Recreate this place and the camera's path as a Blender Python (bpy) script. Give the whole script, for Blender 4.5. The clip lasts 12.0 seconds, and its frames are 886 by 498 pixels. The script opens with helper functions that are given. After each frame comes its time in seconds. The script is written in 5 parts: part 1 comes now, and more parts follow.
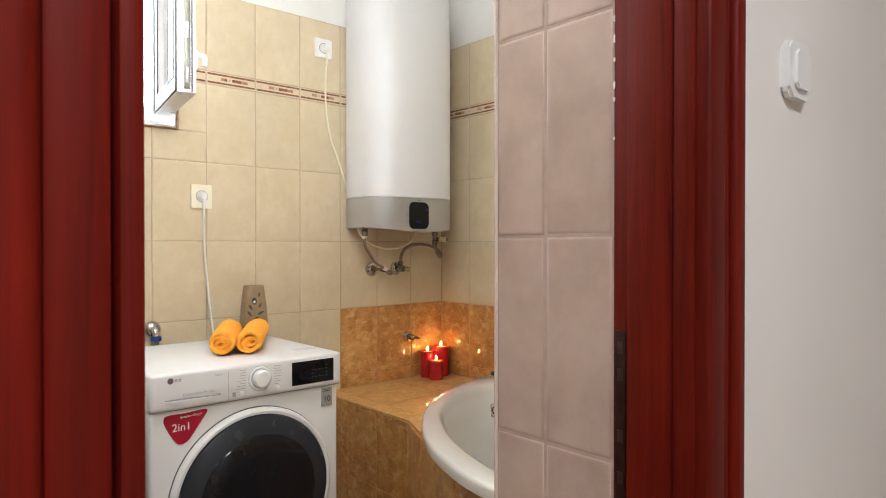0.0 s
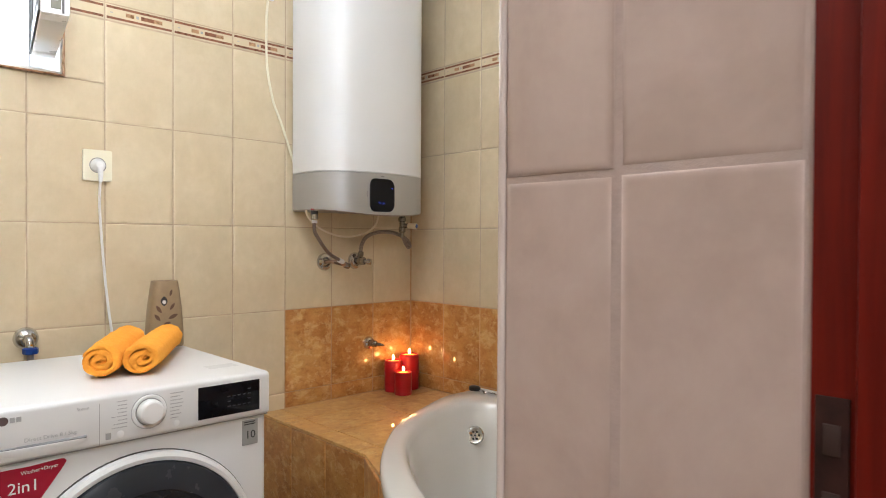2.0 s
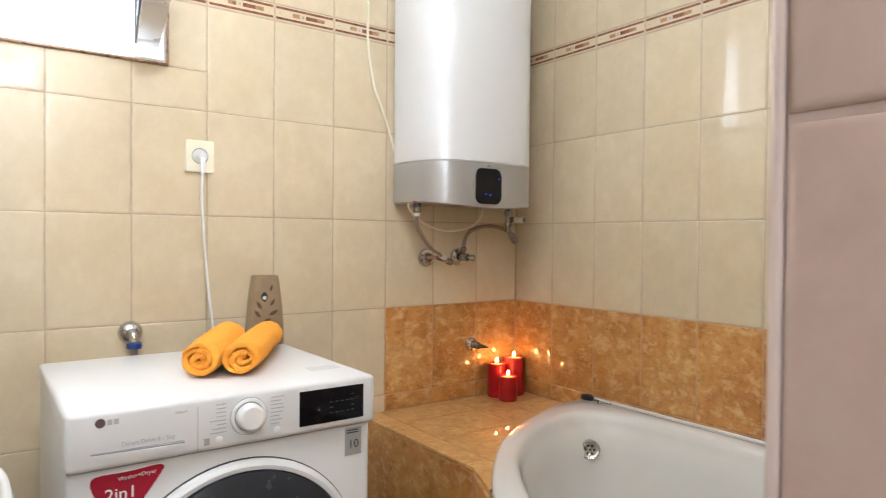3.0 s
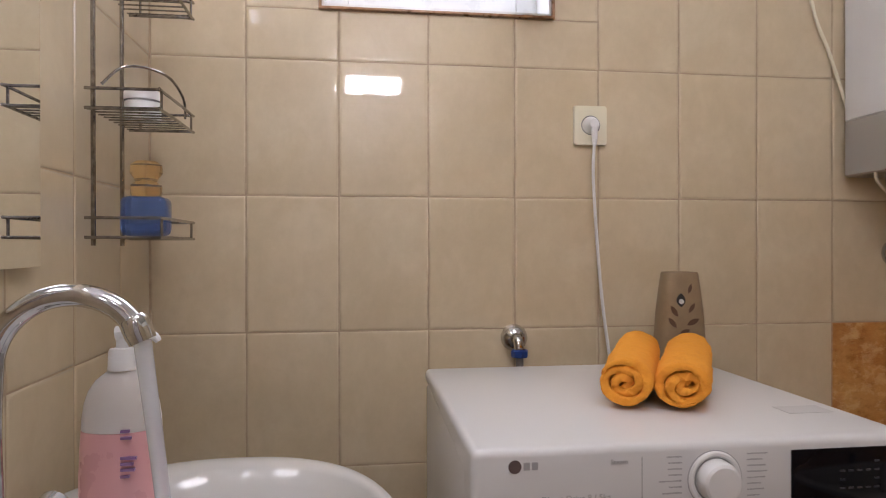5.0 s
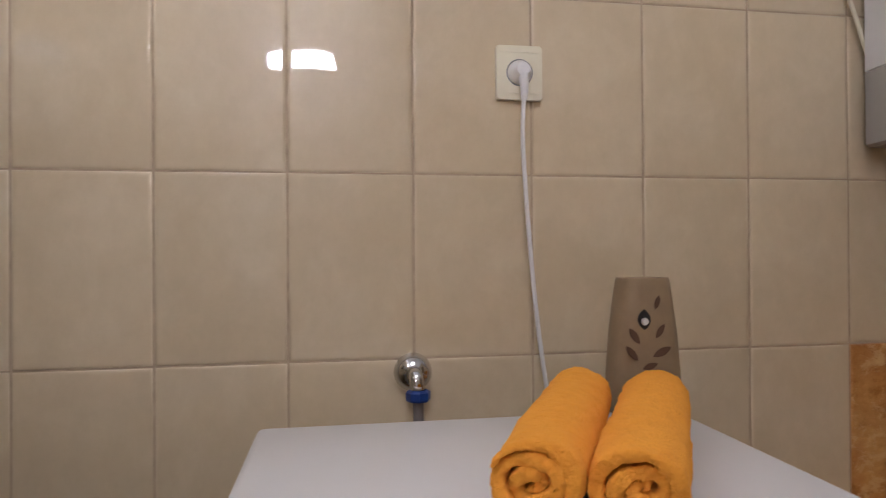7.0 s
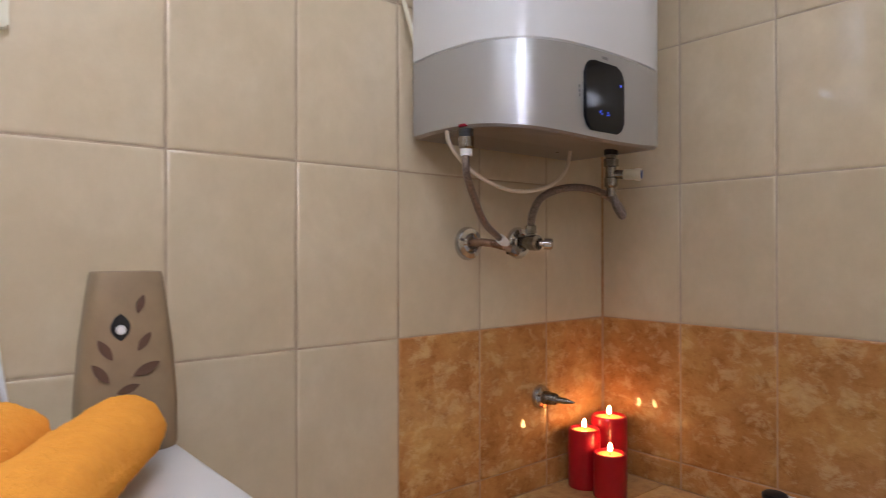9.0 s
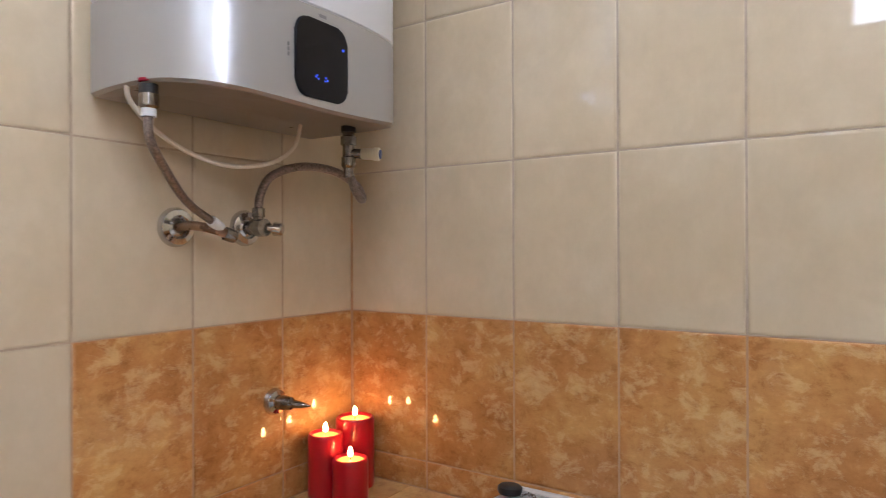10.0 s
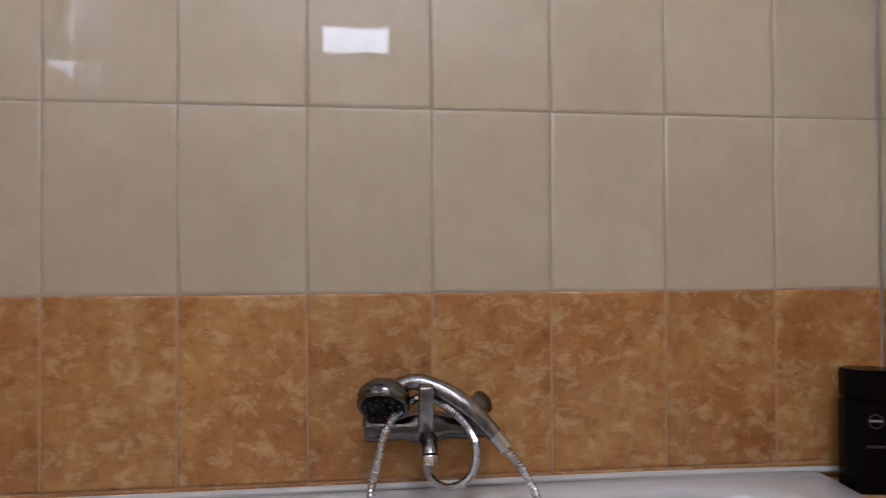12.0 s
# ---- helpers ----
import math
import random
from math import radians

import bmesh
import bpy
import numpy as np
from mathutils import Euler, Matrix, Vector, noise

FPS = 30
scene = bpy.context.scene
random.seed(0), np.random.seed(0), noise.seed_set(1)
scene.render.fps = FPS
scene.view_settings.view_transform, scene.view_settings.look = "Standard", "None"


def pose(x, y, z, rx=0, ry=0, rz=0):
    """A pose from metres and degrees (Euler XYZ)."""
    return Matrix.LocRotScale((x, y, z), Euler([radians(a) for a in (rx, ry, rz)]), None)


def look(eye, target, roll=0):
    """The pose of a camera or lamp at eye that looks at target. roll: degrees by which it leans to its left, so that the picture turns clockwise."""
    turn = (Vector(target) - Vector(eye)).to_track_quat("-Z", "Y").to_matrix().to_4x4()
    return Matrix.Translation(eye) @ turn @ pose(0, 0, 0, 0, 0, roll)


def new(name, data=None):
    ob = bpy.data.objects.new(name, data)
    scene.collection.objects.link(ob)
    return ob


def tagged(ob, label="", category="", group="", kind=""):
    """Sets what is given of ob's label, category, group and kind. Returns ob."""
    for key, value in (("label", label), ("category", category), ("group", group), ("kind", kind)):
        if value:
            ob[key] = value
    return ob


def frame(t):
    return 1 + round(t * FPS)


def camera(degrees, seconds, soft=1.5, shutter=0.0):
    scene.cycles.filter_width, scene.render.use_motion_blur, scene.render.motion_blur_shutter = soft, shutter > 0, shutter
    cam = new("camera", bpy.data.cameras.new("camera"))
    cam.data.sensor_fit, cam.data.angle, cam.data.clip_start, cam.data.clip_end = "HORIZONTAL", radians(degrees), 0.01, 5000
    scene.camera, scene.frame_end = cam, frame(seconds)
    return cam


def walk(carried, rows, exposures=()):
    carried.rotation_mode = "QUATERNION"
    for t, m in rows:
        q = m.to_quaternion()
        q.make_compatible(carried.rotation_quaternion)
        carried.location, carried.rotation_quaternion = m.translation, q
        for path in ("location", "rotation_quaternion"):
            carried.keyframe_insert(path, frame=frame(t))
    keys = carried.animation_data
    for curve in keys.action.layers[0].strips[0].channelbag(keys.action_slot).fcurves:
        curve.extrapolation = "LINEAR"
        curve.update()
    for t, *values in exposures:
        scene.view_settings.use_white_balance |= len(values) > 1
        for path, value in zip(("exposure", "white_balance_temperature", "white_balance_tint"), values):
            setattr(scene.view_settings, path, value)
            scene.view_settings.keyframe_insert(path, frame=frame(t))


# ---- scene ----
cam = camera(68.8, 12.0, soft=1.0, shutter=0.2)
PATH = [
    (0, (-1.563, -2.458, 1.198), (-0.239, -0.959, 1.183), -0.0),
    (0.3, (-1.526, -2.415, 1.189), (-0.17, -0.944, 1.168), 0.1),
    (0.5, (-1.498, -2.382, 1.176), (-0.127, -0.926, 1.159), 0.2),
    (1, (-1.38, -2.284, 1.169), (0.016, -0.852, 1.14), 0.0),
    (1.5, (-1.285, -2.193, 1.178), (0.114, -0.763, 1.151), 0.2),
    (2, (-1.205, -2.08, 1.164), (0.179, -0.636, 1.138), 0.3),
    (2.5, (-1.171, -2.0, 1.156), (0.166, -0.514, 1.126), 0.4),
    (3, (-1.145, -1.913, 1.151), (0.029, -0.294, 1.118), 0.5),
    (3.5, (-1.144, -1.819, 1.15), (-0.257, -0.026, 1.122), 0.04),
    (3.7, (-1.146, -1.78, 1.147), (-0.404, 0.077, 1.121), -0.1),
    (5.3, (-1.159, -1.382, 1.089), (-0.942, 0.606, 1.089), 0.0),
    (5.5, (-1.147, -1.336, 1.087), (-0.949, 0.654, 1.092), 0.02),
    (6, (-1.123, -1.197, 1.079), (-0.923, 0.793, 1.082), 0.02),
    (6.5, (-1.03, -1.101, 1.07), (-0.805, 0.886, 1.087), -0.15),
    (7, (-0.923, -1.046, 1.082), (-0.6, 0.927, 1.093), -0.4),
    (7.2, (-0.873, -1.026, 1.094), (-0.499, 0.939, 1.091), -0.38),
    (8.8, (-0.708, -0.949, 1.083), (0.465, 0.671, 1.081), 0.0),
    (9, (-0.684, -0.938, 1.066), (0.602, 0.594, 1.073), -0.1),
    (9.5, (-0.59, -0.95, 1.053), (0.924, 0.357, 1.046), -0.1),
    (10, (-0.478, -0.964, 1.042), (1.184, 0.148, 1.045), -0.2),
    (10.5, (-0.435, -0.966, 1.031), (1.355, -0.072, 1.027), -0.0),
    (11, (-0.413, -0.987, 1.004), (1.512, -0.444, 1.023), 0.1),
    (11.5, (-0.422, -1.05, 0.999), (1.573, -0.907, 1.005), -0.0),
    (12, (-0.451, -1.096, 0.966), (1.535, -1.327, 0.995), -0.2),
]

EXPOSURES = [(0.0, -0.14, 6050, 7), (1.0, -0.12, 5950, 7), (2.0, -0.12, 5850, 8), (3.0, 0.04, 5750, 8), (3.7, -0.36, 5800, 11), (5.3, -1.1, 6100, 20), (7.2, -1.2, 5900, 20), (8.8, -0.74, 5600, 16), (9.5, -0.16, 5450, 16), (10.0, -0.1, 5350, 14), (10.5, -0.3, 5150, 13), (11.0, -0.52, 5100, 13), (12.0, -0.65, 5300, 18)]
walk(cam, [(t, look(eye, target, roll)) for t, eye, target, roll in PATH], EXPOSURES)

# ---- world and light ----
SUN_ELEVATION, SUN_ROTATION = radians(48), radians(150)
world = bpy.data.worlds.new("sky")
scene.world = world
world.use_nodes = True
wn = world.node_tree
sky = wn.nodes.new("ShaderNodeTexSky")
sky.sky_type, sky.sun_disc = "NISHITA", False
sky.sun_elevation, sky.sun_rotation = SUN_ELEVATION, SUN_ROTATION
wn.links.new(sky.outputs[0], wn.nodes["Background"].inputs[0])
wn.nodes["Background"].inputs[1].default_value = 0.12

def area_lamp(name, m, sx, sy, power, colour):
    data = bpy.data.lights.new(name, "AREA")
    data.shape, data.size, data.size_y, data.energy, data.color = "RECTANGLE", sx, sy, power, colour
    ob = new(name, data)
    ob.matrix_basis = m
    return ob

WINDOW_POWER, PANEL_EMIT, BATH_FILL_EMIT, HALL_POWER = 6.5, 290.0, 19.0, 46.0
area_lamp("window_daylight", look((-0.975, 0.100, 1.98), (-0.975, -1.0, 1.98)), 0.40, 0.54, WINDOW_POWER, (0.92, 0.96, 1.0))
# unseen source added so that the hall wall and door frame are lit
area_lamp("hall_fill_light", look((-1.6, -3.3, 2.60), (-1.6, -3.3, 0)), 0.5, 0.5, HALL_POWER, (1.0, 0.96, 0.93))

# ---- materials ----
def material(name, build):
    m = bpy.data.materials.new(name)
    m.use_nodes = True
    t = m.node_tree
    build(t, t.nodes["Principled BSDF"])
    return m

def mapped(t, scale):
    co = t.nodes.new("ShaderNodeTexCoord")
    mp = t.nodes.new("ShaderNodeMapping")
    mp.inputs["Scale"].default_value = scale if isinstance(scale, tuple) else (scale,) * 3
    return co, mp

def noise_node(t, vec, scale, detail=4.0, rough=0.55, dist=0.0):
    n = t.nodes.new("ShaderNodeTexNoise")
    n.inputs["Scale"].default_value, n.inputs["Detail"].default_value = scale, detail
    n.inputs["Roughness"].default_value, n.inputs["Distortion"].default_value = rough, dist
    t.links.new(vec, n.inputs["Vector"])
    return n

def ramp_node(t, fac, stops):
    r = t.nodes.new("ShaderNodeValToRGB")
    while len(r.color_ramp.elements) < len(stops):
        r.color_ramp.elements.new(0.5)
    for e, (p, c) in zip(r.color_ramp.elements, stops):
        e.position, e.color = p, (*c, 1)
    t.links.new(fac, r.inputs[0])
    return r

def mix_node(t, fac, a, b, mode="MIX"):
    n = t.nodes.new("ShaderNodeMix")
    n.data_type, n.blend_type = "RGBA", mode
    for value, socket in ((fac, n.inputs[0]), (a, n.inputs[6]), (b, n.inputs[7])):
        if isinstance(value, (int, float)):
            socket.default_value = value
        elif isinstance(value, tuple):
            socket.default_value = (*value, 1)
        else:
            t.links.new(value, socket)
    return n.outputs[2]

def bump(t, bsdf, height, strength, distance):
    b = t.nodes.new("ShaderNodeBump")
    b.inputs["Strength"].default_value, b.inputs["Distance"].default_value = strength, distance
    t.links.new(height, b.inputs["Height"])
    t.links.new(b.outputs[0], bsdf.inputs["Normal"])
    t.links.new(b.outputs[0], bsdf.inputs["Coat Normal"])

def world_vec(t, shift=True):
    """World position, moved by the object's own random number so that no two pieces show the same cloud."""
    geo = t.nodes.new("ShaderNodeNewGeometry")
    if not shift:
        return geo.outputs["Position"]
    info = t.nodes.new("ShaderNodeObjectInfo")
    mul = t.nodes.new("ShaderNodeMath")
    mul.operation = "MULTIPLY"
    mul.inputs[1].default_value = 37.0
    t.links.new(info.outputs["Random"], mul.inputs[0])
    add = t.nodes.new("ShaderNodeVectorMath")
    add.operation = "ADD"
    t.links.new(geo.outputs["Position"], add.inputs[0])
    t.links.new(mul.outputs[0], add.inputs[1])
    return add.outputs[0]

def piece_tint(t, colour, spread):
    info = t.nodes.new("ShaderNodeObjectInfo")
    r = ramp_node(t, info.outputs["Random"], [(0, (1 - spread,) * 3), (1, (1 + spread * 0.4,) * 3)])
    return mix_node(t, 1.0, colour, r.outputs[0], "MULTIPLY")

def glazed(name, dark, mid, light, rough, cloud, streak, spread=0.05, wave=0.25, coat_rough=0.03):
    def build(t, b):
        v = world_vec(t)
        big = noise_node(t, v, cloud, 5, 0.6, 0.4)
        r = ramp_node(t, big.outputs[0], [(0.30, dark), (0.5, mid), (0.72, light)])
        sq = t.nodes.new("ShaderNodeMapping")
        sq.inputs["Scale"].default_value = (1, 1, 0.7)
        t.links.new(v, sq.inputs[0])
        fine = noise_node(t, sq.outputs[0], streak, 6, 0.65)
        f = ramp_node(t, fine.outputs[0], [(0.3, (0.94, 0.935, 0.925)), (0.7, (1.03, 1.03, 1.03))])
        c = mix_node(t, 0.8, r.outputs[0], f.outputs[0], "MULTIPLY")
        t.links.new(piece_tint(t, c, spread), b.inputs["Base Color"])
        rr = ramp_node(t, fine.outputs[0], [(0.3, (rough * 0.85,) * 3), (0.75, (rough * 1.25,) * 3)])
        t.links.new(rr.outputs[0], b.inputs["Roughness"])
        w = noise_node(t, v, 14.0, 2, 0.5)
        bump(t, b, w.outputs[0], wave, 0.002)
        b.inputs["Specular IOR Level"].default_value = 0.3
        b.inputs["Coat Weight"].default_value = 0.75
        b.inputs["Coat Roughness"].default_value = coat_rough
    return material(name, build)

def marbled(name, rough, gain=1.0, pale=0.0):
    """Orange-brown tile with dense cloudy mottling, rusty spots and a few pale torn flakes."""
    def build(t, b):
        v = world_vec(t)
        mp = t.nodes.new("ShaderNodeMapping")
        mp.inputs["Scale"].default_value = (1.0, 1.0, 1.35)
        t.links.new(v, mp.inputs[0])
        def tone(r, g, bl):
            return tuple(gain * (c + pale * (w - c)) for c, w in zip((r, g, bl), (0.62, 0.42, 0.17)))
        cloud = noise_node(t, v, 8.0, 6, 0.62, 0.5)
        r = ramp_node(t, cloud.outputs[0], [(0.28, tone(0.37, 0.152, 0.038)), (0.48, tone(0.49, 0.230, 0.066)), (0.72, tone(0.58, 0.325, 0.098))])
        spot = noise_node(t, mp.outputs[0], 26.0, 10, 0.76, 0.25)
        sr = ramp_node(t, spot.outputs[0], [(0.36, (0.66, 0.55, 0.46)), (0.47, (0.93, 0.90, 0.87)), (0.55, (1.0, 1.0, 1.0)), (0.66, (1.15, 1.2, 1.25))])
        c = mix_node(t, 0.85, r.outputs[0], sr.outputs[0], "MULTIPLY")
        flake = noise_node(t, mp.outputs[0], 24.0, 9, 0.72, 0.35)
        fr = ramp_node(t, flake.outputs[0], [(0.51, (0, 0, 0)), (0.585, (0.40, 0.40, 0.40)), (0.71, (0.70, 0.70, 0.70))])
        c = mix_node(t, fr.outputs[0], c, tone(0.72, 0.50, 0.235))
        t.links.new(piece_tint(t, c, 0.10), b.inputs["Base Color"])
        rr = ramp_node(t, spot.outputs[0], [(0.3, (rough,) * 3), (0.8, (rough * 1.3,) * 3)])
        t.links.new(rr.outputs[0], b.inputs["Roughness"])
        w = noise_node(t, v, 14.0, 2, 0.5)
        bump(t, b, w.outputs[0], 0.10, 0.002)
        b.inputs["Specular IOR Level"].default_value = 0.3
        b.inputs["Coat Weight"].default_value = 0.65
        b.inputs["Coat Roughness"].default_value = 0.035
    return material(name, build)

def plain(name, colour, rough, metal=0.0, var=0.06, scale=18.0, relief=0.0, relief_scale=120.0, coat=0.0, spec=0.5, detail=5, even=False):
    def build(t, b):
        v = world_vec(t, False)
        n = noise_node(t, v, scale, detail, 0.5)
        r = ramp_node(t, n.outputs[0], [(0.3, tuple(c * (1 - var) for c in colour)), (0.7, tuple(min(1, c * (1 + var)) for c in colour))])
        t.links.new(r.outputs[0], b.inputs["Base Color"])
        b.inputs["Roughness"].default_value = rough
        if not even:
            rr = ramp_node(t, n.outputs[0], [(0.3, (rough * 0.85,) * 3), (0.7, (min(1, rough * 1.15),) * 3)])
            t.links.new(rr.outputs[0], b.inputs["Roughness"])
        b.inputs["Metallic"].default_value = metal
        b.inputs["Coat Weight"].default_value = coat
        b.inputs["Specular IOR Level"].default_value = spec
        if relief:
            h = noise_node(t, v, relief_scale, 4, 0.6)
            bump(t, b, h.outputs[0], relief, 0.003)
    return material(name, build)

def wood_paint(name, dark, light, rough):
    """Dark red stained and lacquered wood with upright grain."""
    def build(t, b):
        v = world_vec(t, False)
        mp = t.nodes.new("ShaderNodeMapping")
        mp.inputs["Scale"].default_value = (1, 1, 0.04)
        t.links.new(v, mp.inputs[0])
        n = noise_node(t, mp.outputs[0], 90.0, 6, 0.65, 0.6)
        big = noise_node(t, mp.outputs[0], 14.0, 3, 0.5)
        c1 = ramp_node(t, n.outputs[0], [(0.3, dark), (0.7, light)])
        c2 = ramp_node(t, big.outputs[0], [(0.3, (0.7, 0.7, 0.7)), (0.7, (1.15, 1.1, 1.1))])
        t.links.new(mix_node(t, 1.0, c1.outputs[0], c2.outputs[0], "MULTIPLY"), b.inputs["Base Color"])
        b.inputs["Roughness"].default_value = rough
        b.inputs["Specular IOR Level"].default_value = 0.14
        bump(t, b, n.outputs[0], 0.12, 0.001)
    return material(name, build)

def glass_like(name, colour, rough, ior=1.45, trans=1.0):
    def build(t, b):
        b.inputs["Base Color"].default_value = (*colour, 1)
        b.inputs["Roughness"].default_value = rough
        b.inputs["IOR"].default_value = ior
        b.inputs["Transmission Weight"].default_value = trans
    return material(name, build)

def glowing(name, colour, strength):
    def build(t, b):
        b.inputs["Base Color"].default_value = (*colour, 1)
        b.inputs["Emission Color"].default_value = (*colour, 1)
        b.inputs["Emission Strength"].default_value = strength
    return material(name, build)

def terry(name, colour):
    def build(t, b):
        v = world_vec(t, False)
        n = noise_node(t, v, 240.0, 4, 0.75)
        big = noise_node(t, v, 60.0, 4, 0.6)
        mul = t.nodes.new("ShaderNodeMath")
        mul.operation = "MULTIPLY_ADD"
        mul.inputs[1].default_value = 0.5
        t.links.new(n.outputs[0], mul.inputs[0])
        t.links.new(big.outputs[0], mul.inputs[2])
        r = ramp_node(t, mul.outputs[0], [(0.45, tuple(c * 0.90 for c in colour)), (0.95, tuple(min(1, c * 1.1) for c in colour))])
        t.links.new(r.outputs[0], b.inputs["Base Color"])
        b.inputs["Roughness"].default_value = 0.95
        b.inputs["Sheen Weight"].default_value = 0.5
        b.inputs["Sheen Tint"].default_value = (1.0, 0.50, 0.10, 1)
        b.inputs["Specular IOR Level"].default_value = 0.1
        bump(t, b, mul.outputs[0], 0.9, 0.005)
    return material(name, build)

def waxy(name, colour):
    def build(t, b):
        v = world_vec(t, False)
        n = noise_node(t, v, 30.0, 4, 0.6)
        r = ramp_node(t, n.outputs[0], [(0.3, tuple(c * 0.8 for c in colour)), (0.7, colour)])
        t.links.new(r.outputs[0], b.inputs["Base Color"])
        b.inputs["Roughness"].default_value = 0.3
        b.inputs["Subsurface Weight"].default_value = 0.35
        b.inputs["Subsurface Radius"].default_value = (0.02, 0.004, 0.002)
        b.inputs["Subsurface Scale"].default_value = 0.6
        bump(t, b, n.outputs[0], 0.1, 0.002)
    return material(name, build)

CREAM = glazed("cream_tile", (0.60, 0.496, 0.333), (0.63, 0.525, 0.358), (0.675, 0.575, 0.405), 0.33, 7.0, 34.0, 0.06, 0.13)
PINK = glazed("pinkish_tile", (0.42, 0.318, 0.275), (0.475, 0.366, 0.322), (0.515, 0.41, 0.362), 0.35, 9.0, 26.0, 0.03, 0.2, 0.10)
ORANGE = marbled("orange_tile", 0.34)
# the orange tile in a paler, brighter colour for the ledge tops
DECK = marbled("pale_orange_tile", 0.34, 1.12, 0.45)
GROUT_GREY = plain("grey_grout", (0.47, 0.385, 0.295), 0.85, var=0.12, scale=40, relief=0.3)
GROUT_ORANGE = plain("orange_grout", (0.47, 0.29, 0.155), 0.8, var=0.15, scale=40, relief=0.3)
GROUT_PINK = plain("pink_grout", (0.43, 0.335, 0.295), 0.8, var=0.08, scale=40, relief=0.2)
GROUT = plain("grout", (0.46, 0.36, 0.25), 0.85, var=0.15, scale=40, relief=0.3)
PLASTER = plain("white_plaster", (0.80, 0.79, 0.76), 0.85, var=0.03, scale=6, relief=0.15, relief_scale=220)
HALL_PAINT = plain("white_wall_paint", (0.76, 0.73, 0.70), 0.75, var=0.02, scale=4, relief=0.12, relief_scale=260)
FLOOR_TILE = glazed("floor_tile", (0.28, 0.18, 0.10), (0.34, 0.22, 0.13), (0.40, 0.28, 0.18), 0.3, 8.0, 40.0)
GRANITE = plain("lamp_body_white", (0.75, 0.75, 0.75), 0.4)
REDWOOD = wood_paint("red_stained_wood", (0.085, 0.0045, 0.0018), (0.165, 0.009, 0.0032), 0.45)
ENAMEL = plain("white_enamel", (0.69, 0.69, 0.69), 0.30, var=0.012, scale=2.5, detail=1, even=True)
PLASTIC = plain("white_plastic", (0.78, 0.78, 0.78), 0.35, var=0.02, scale=20)
CREAM_PLASTIC = plain("cream_plastic", (0.78, 0.74, 0.58), 0.35, var=0.02, scale=20)
CERAMIC = plain("white_ceramic", (0.70, 0.70, 0.685), 0.08, var=0.015, scale=6, coat=0.4)
ACRYLIC = plain("white_acrylic", (0.69, 0.675, 0.64), 0.12, var=0.02, scale=5, coat=0.3)
CHROME = plain("chrome", (0.60, 0.60, 0.61), 0.08, metal=1.0, var=0.1, scale=60)
WORN = plain("worn_chrome", (0.30, 0.285, 0.27), 0.20, metal=1.0, var=0.35, scale=90)
BRAID = plain("braided_steel", (0.25, 0.205, 0.185), 0.35, metal=0.9, var=0.4, scale=300, relief=0.5, relief_scale=500)
DARK_CHROME = plain("dark_chrome", (0.17, 0.16, 0.155), 0.13, metal=1.0, var=0.3, scale=50)
TAN_CABLE = plain("tan_cable", (0.74, 0.65, 0.52), 0.45, var=0.04)
COPPER = plain("brown_pipe", (0.30, 0.19, 0.12), 0.3, metal=0.7, var=0.2, scale=60)
SILVER = plain("silver_paint", (0.42, 0.42, 0.425), 0.31, metal=0.6, var=0.02, scale=4, detail=1, even=True)
UNDER = plain("dark_grey_plastic", (0.16, 0.14, 0.13), 0.4, var=0.08)
BLACK_GLASS = plain("black_glass", (0.005, 0.005, 0.007), 0.08, var=0.1, spec=0.2)
DARK_GLASS = plain("smoked_glass", (0.007, 0.008, 0.010), 0.12, var=0.1, spec=0.3)
BLACK = plain("black_rubber", (0.012, 0.012, 0.013), 0.45, var=0.2)
BLACK_PLASTIC = plain("black_plastic", (0.003, 0.003, 0.004), 0.22, var=0.2, spec=0.14)
BLUE = plain("blue_plastic", (0.012, 0.045, 0.22), 0.35, var=0.1)
BLUE_GLOW = glowing("blue_led", (0.05, 0.12, 1.0), 0.4)
RED_WAX = waxy("red_wax", (0.42, 0.004, 0.012))
RED_STICKER = plain("red_sticker", (0.36, 0.012, 0.035), 0.25, var=0.05)
FINE_PRINT = plain("fine_print_grey", (0.40, 0.40, 0.41), 0.5, var=0.05)
DIM_PRINT = plain("dim_display_print", (0.028, 0.028, 0.031), 0.5, var=0.05)
FAINT_PRINT = plain("faint_print", (0.60, 0.60, 0.60), 0.4, var=0.05)
GREY_PRINT = plain("grey_print", (0.22, 0.22, 0.23), 0.5, var=0.05)
WHITE_PRINT = plain("white_print", (0.85, 0.85, 0.85), 0.5, var=0.02)
GREY_BADGE = plain("grey_badge", (0.34, 0.34, 0.33), 0.3, var=0.05)
DARK_PRINT = plain("dark_print", (0.03, 0.03, 0.03), 0.5, var=0.05)
TERRY = terry("orange_terry", (1.0, 0.39, 0.046))
TAN = plain("tan_clay", (0.265, 0.19, 0.108), 0.55, var=0.1, scale=40, relief=0.12, relief_scale=300)
HOLE = plain("dark_hole", (0.025, 0.009, 0.006), 0.6, var=0.2)
CUT = plain("cut_brown", (0.10, 0.05, 0.028), 0.6, var=0.1)
FLAME = glowing("flame", (1.0, 0.52, 0.14), 120.0)
# emission put into the wax for the flame's light inside it
MELT = glowing("wax_flame_glow", (1.0, 0.30, 0.05), 1.6)
WICK = plain("wick", (0.02, 0.015, 0.01), 0.9)
PANEL = glowing("lamp_diffuser", (1.0, 0.985, 0.97), PANEL_EMIT)
PANEL_SOFT = glowing("reflected_wall_diffuser", (1.0, 0.985, 0.97), 22.0)
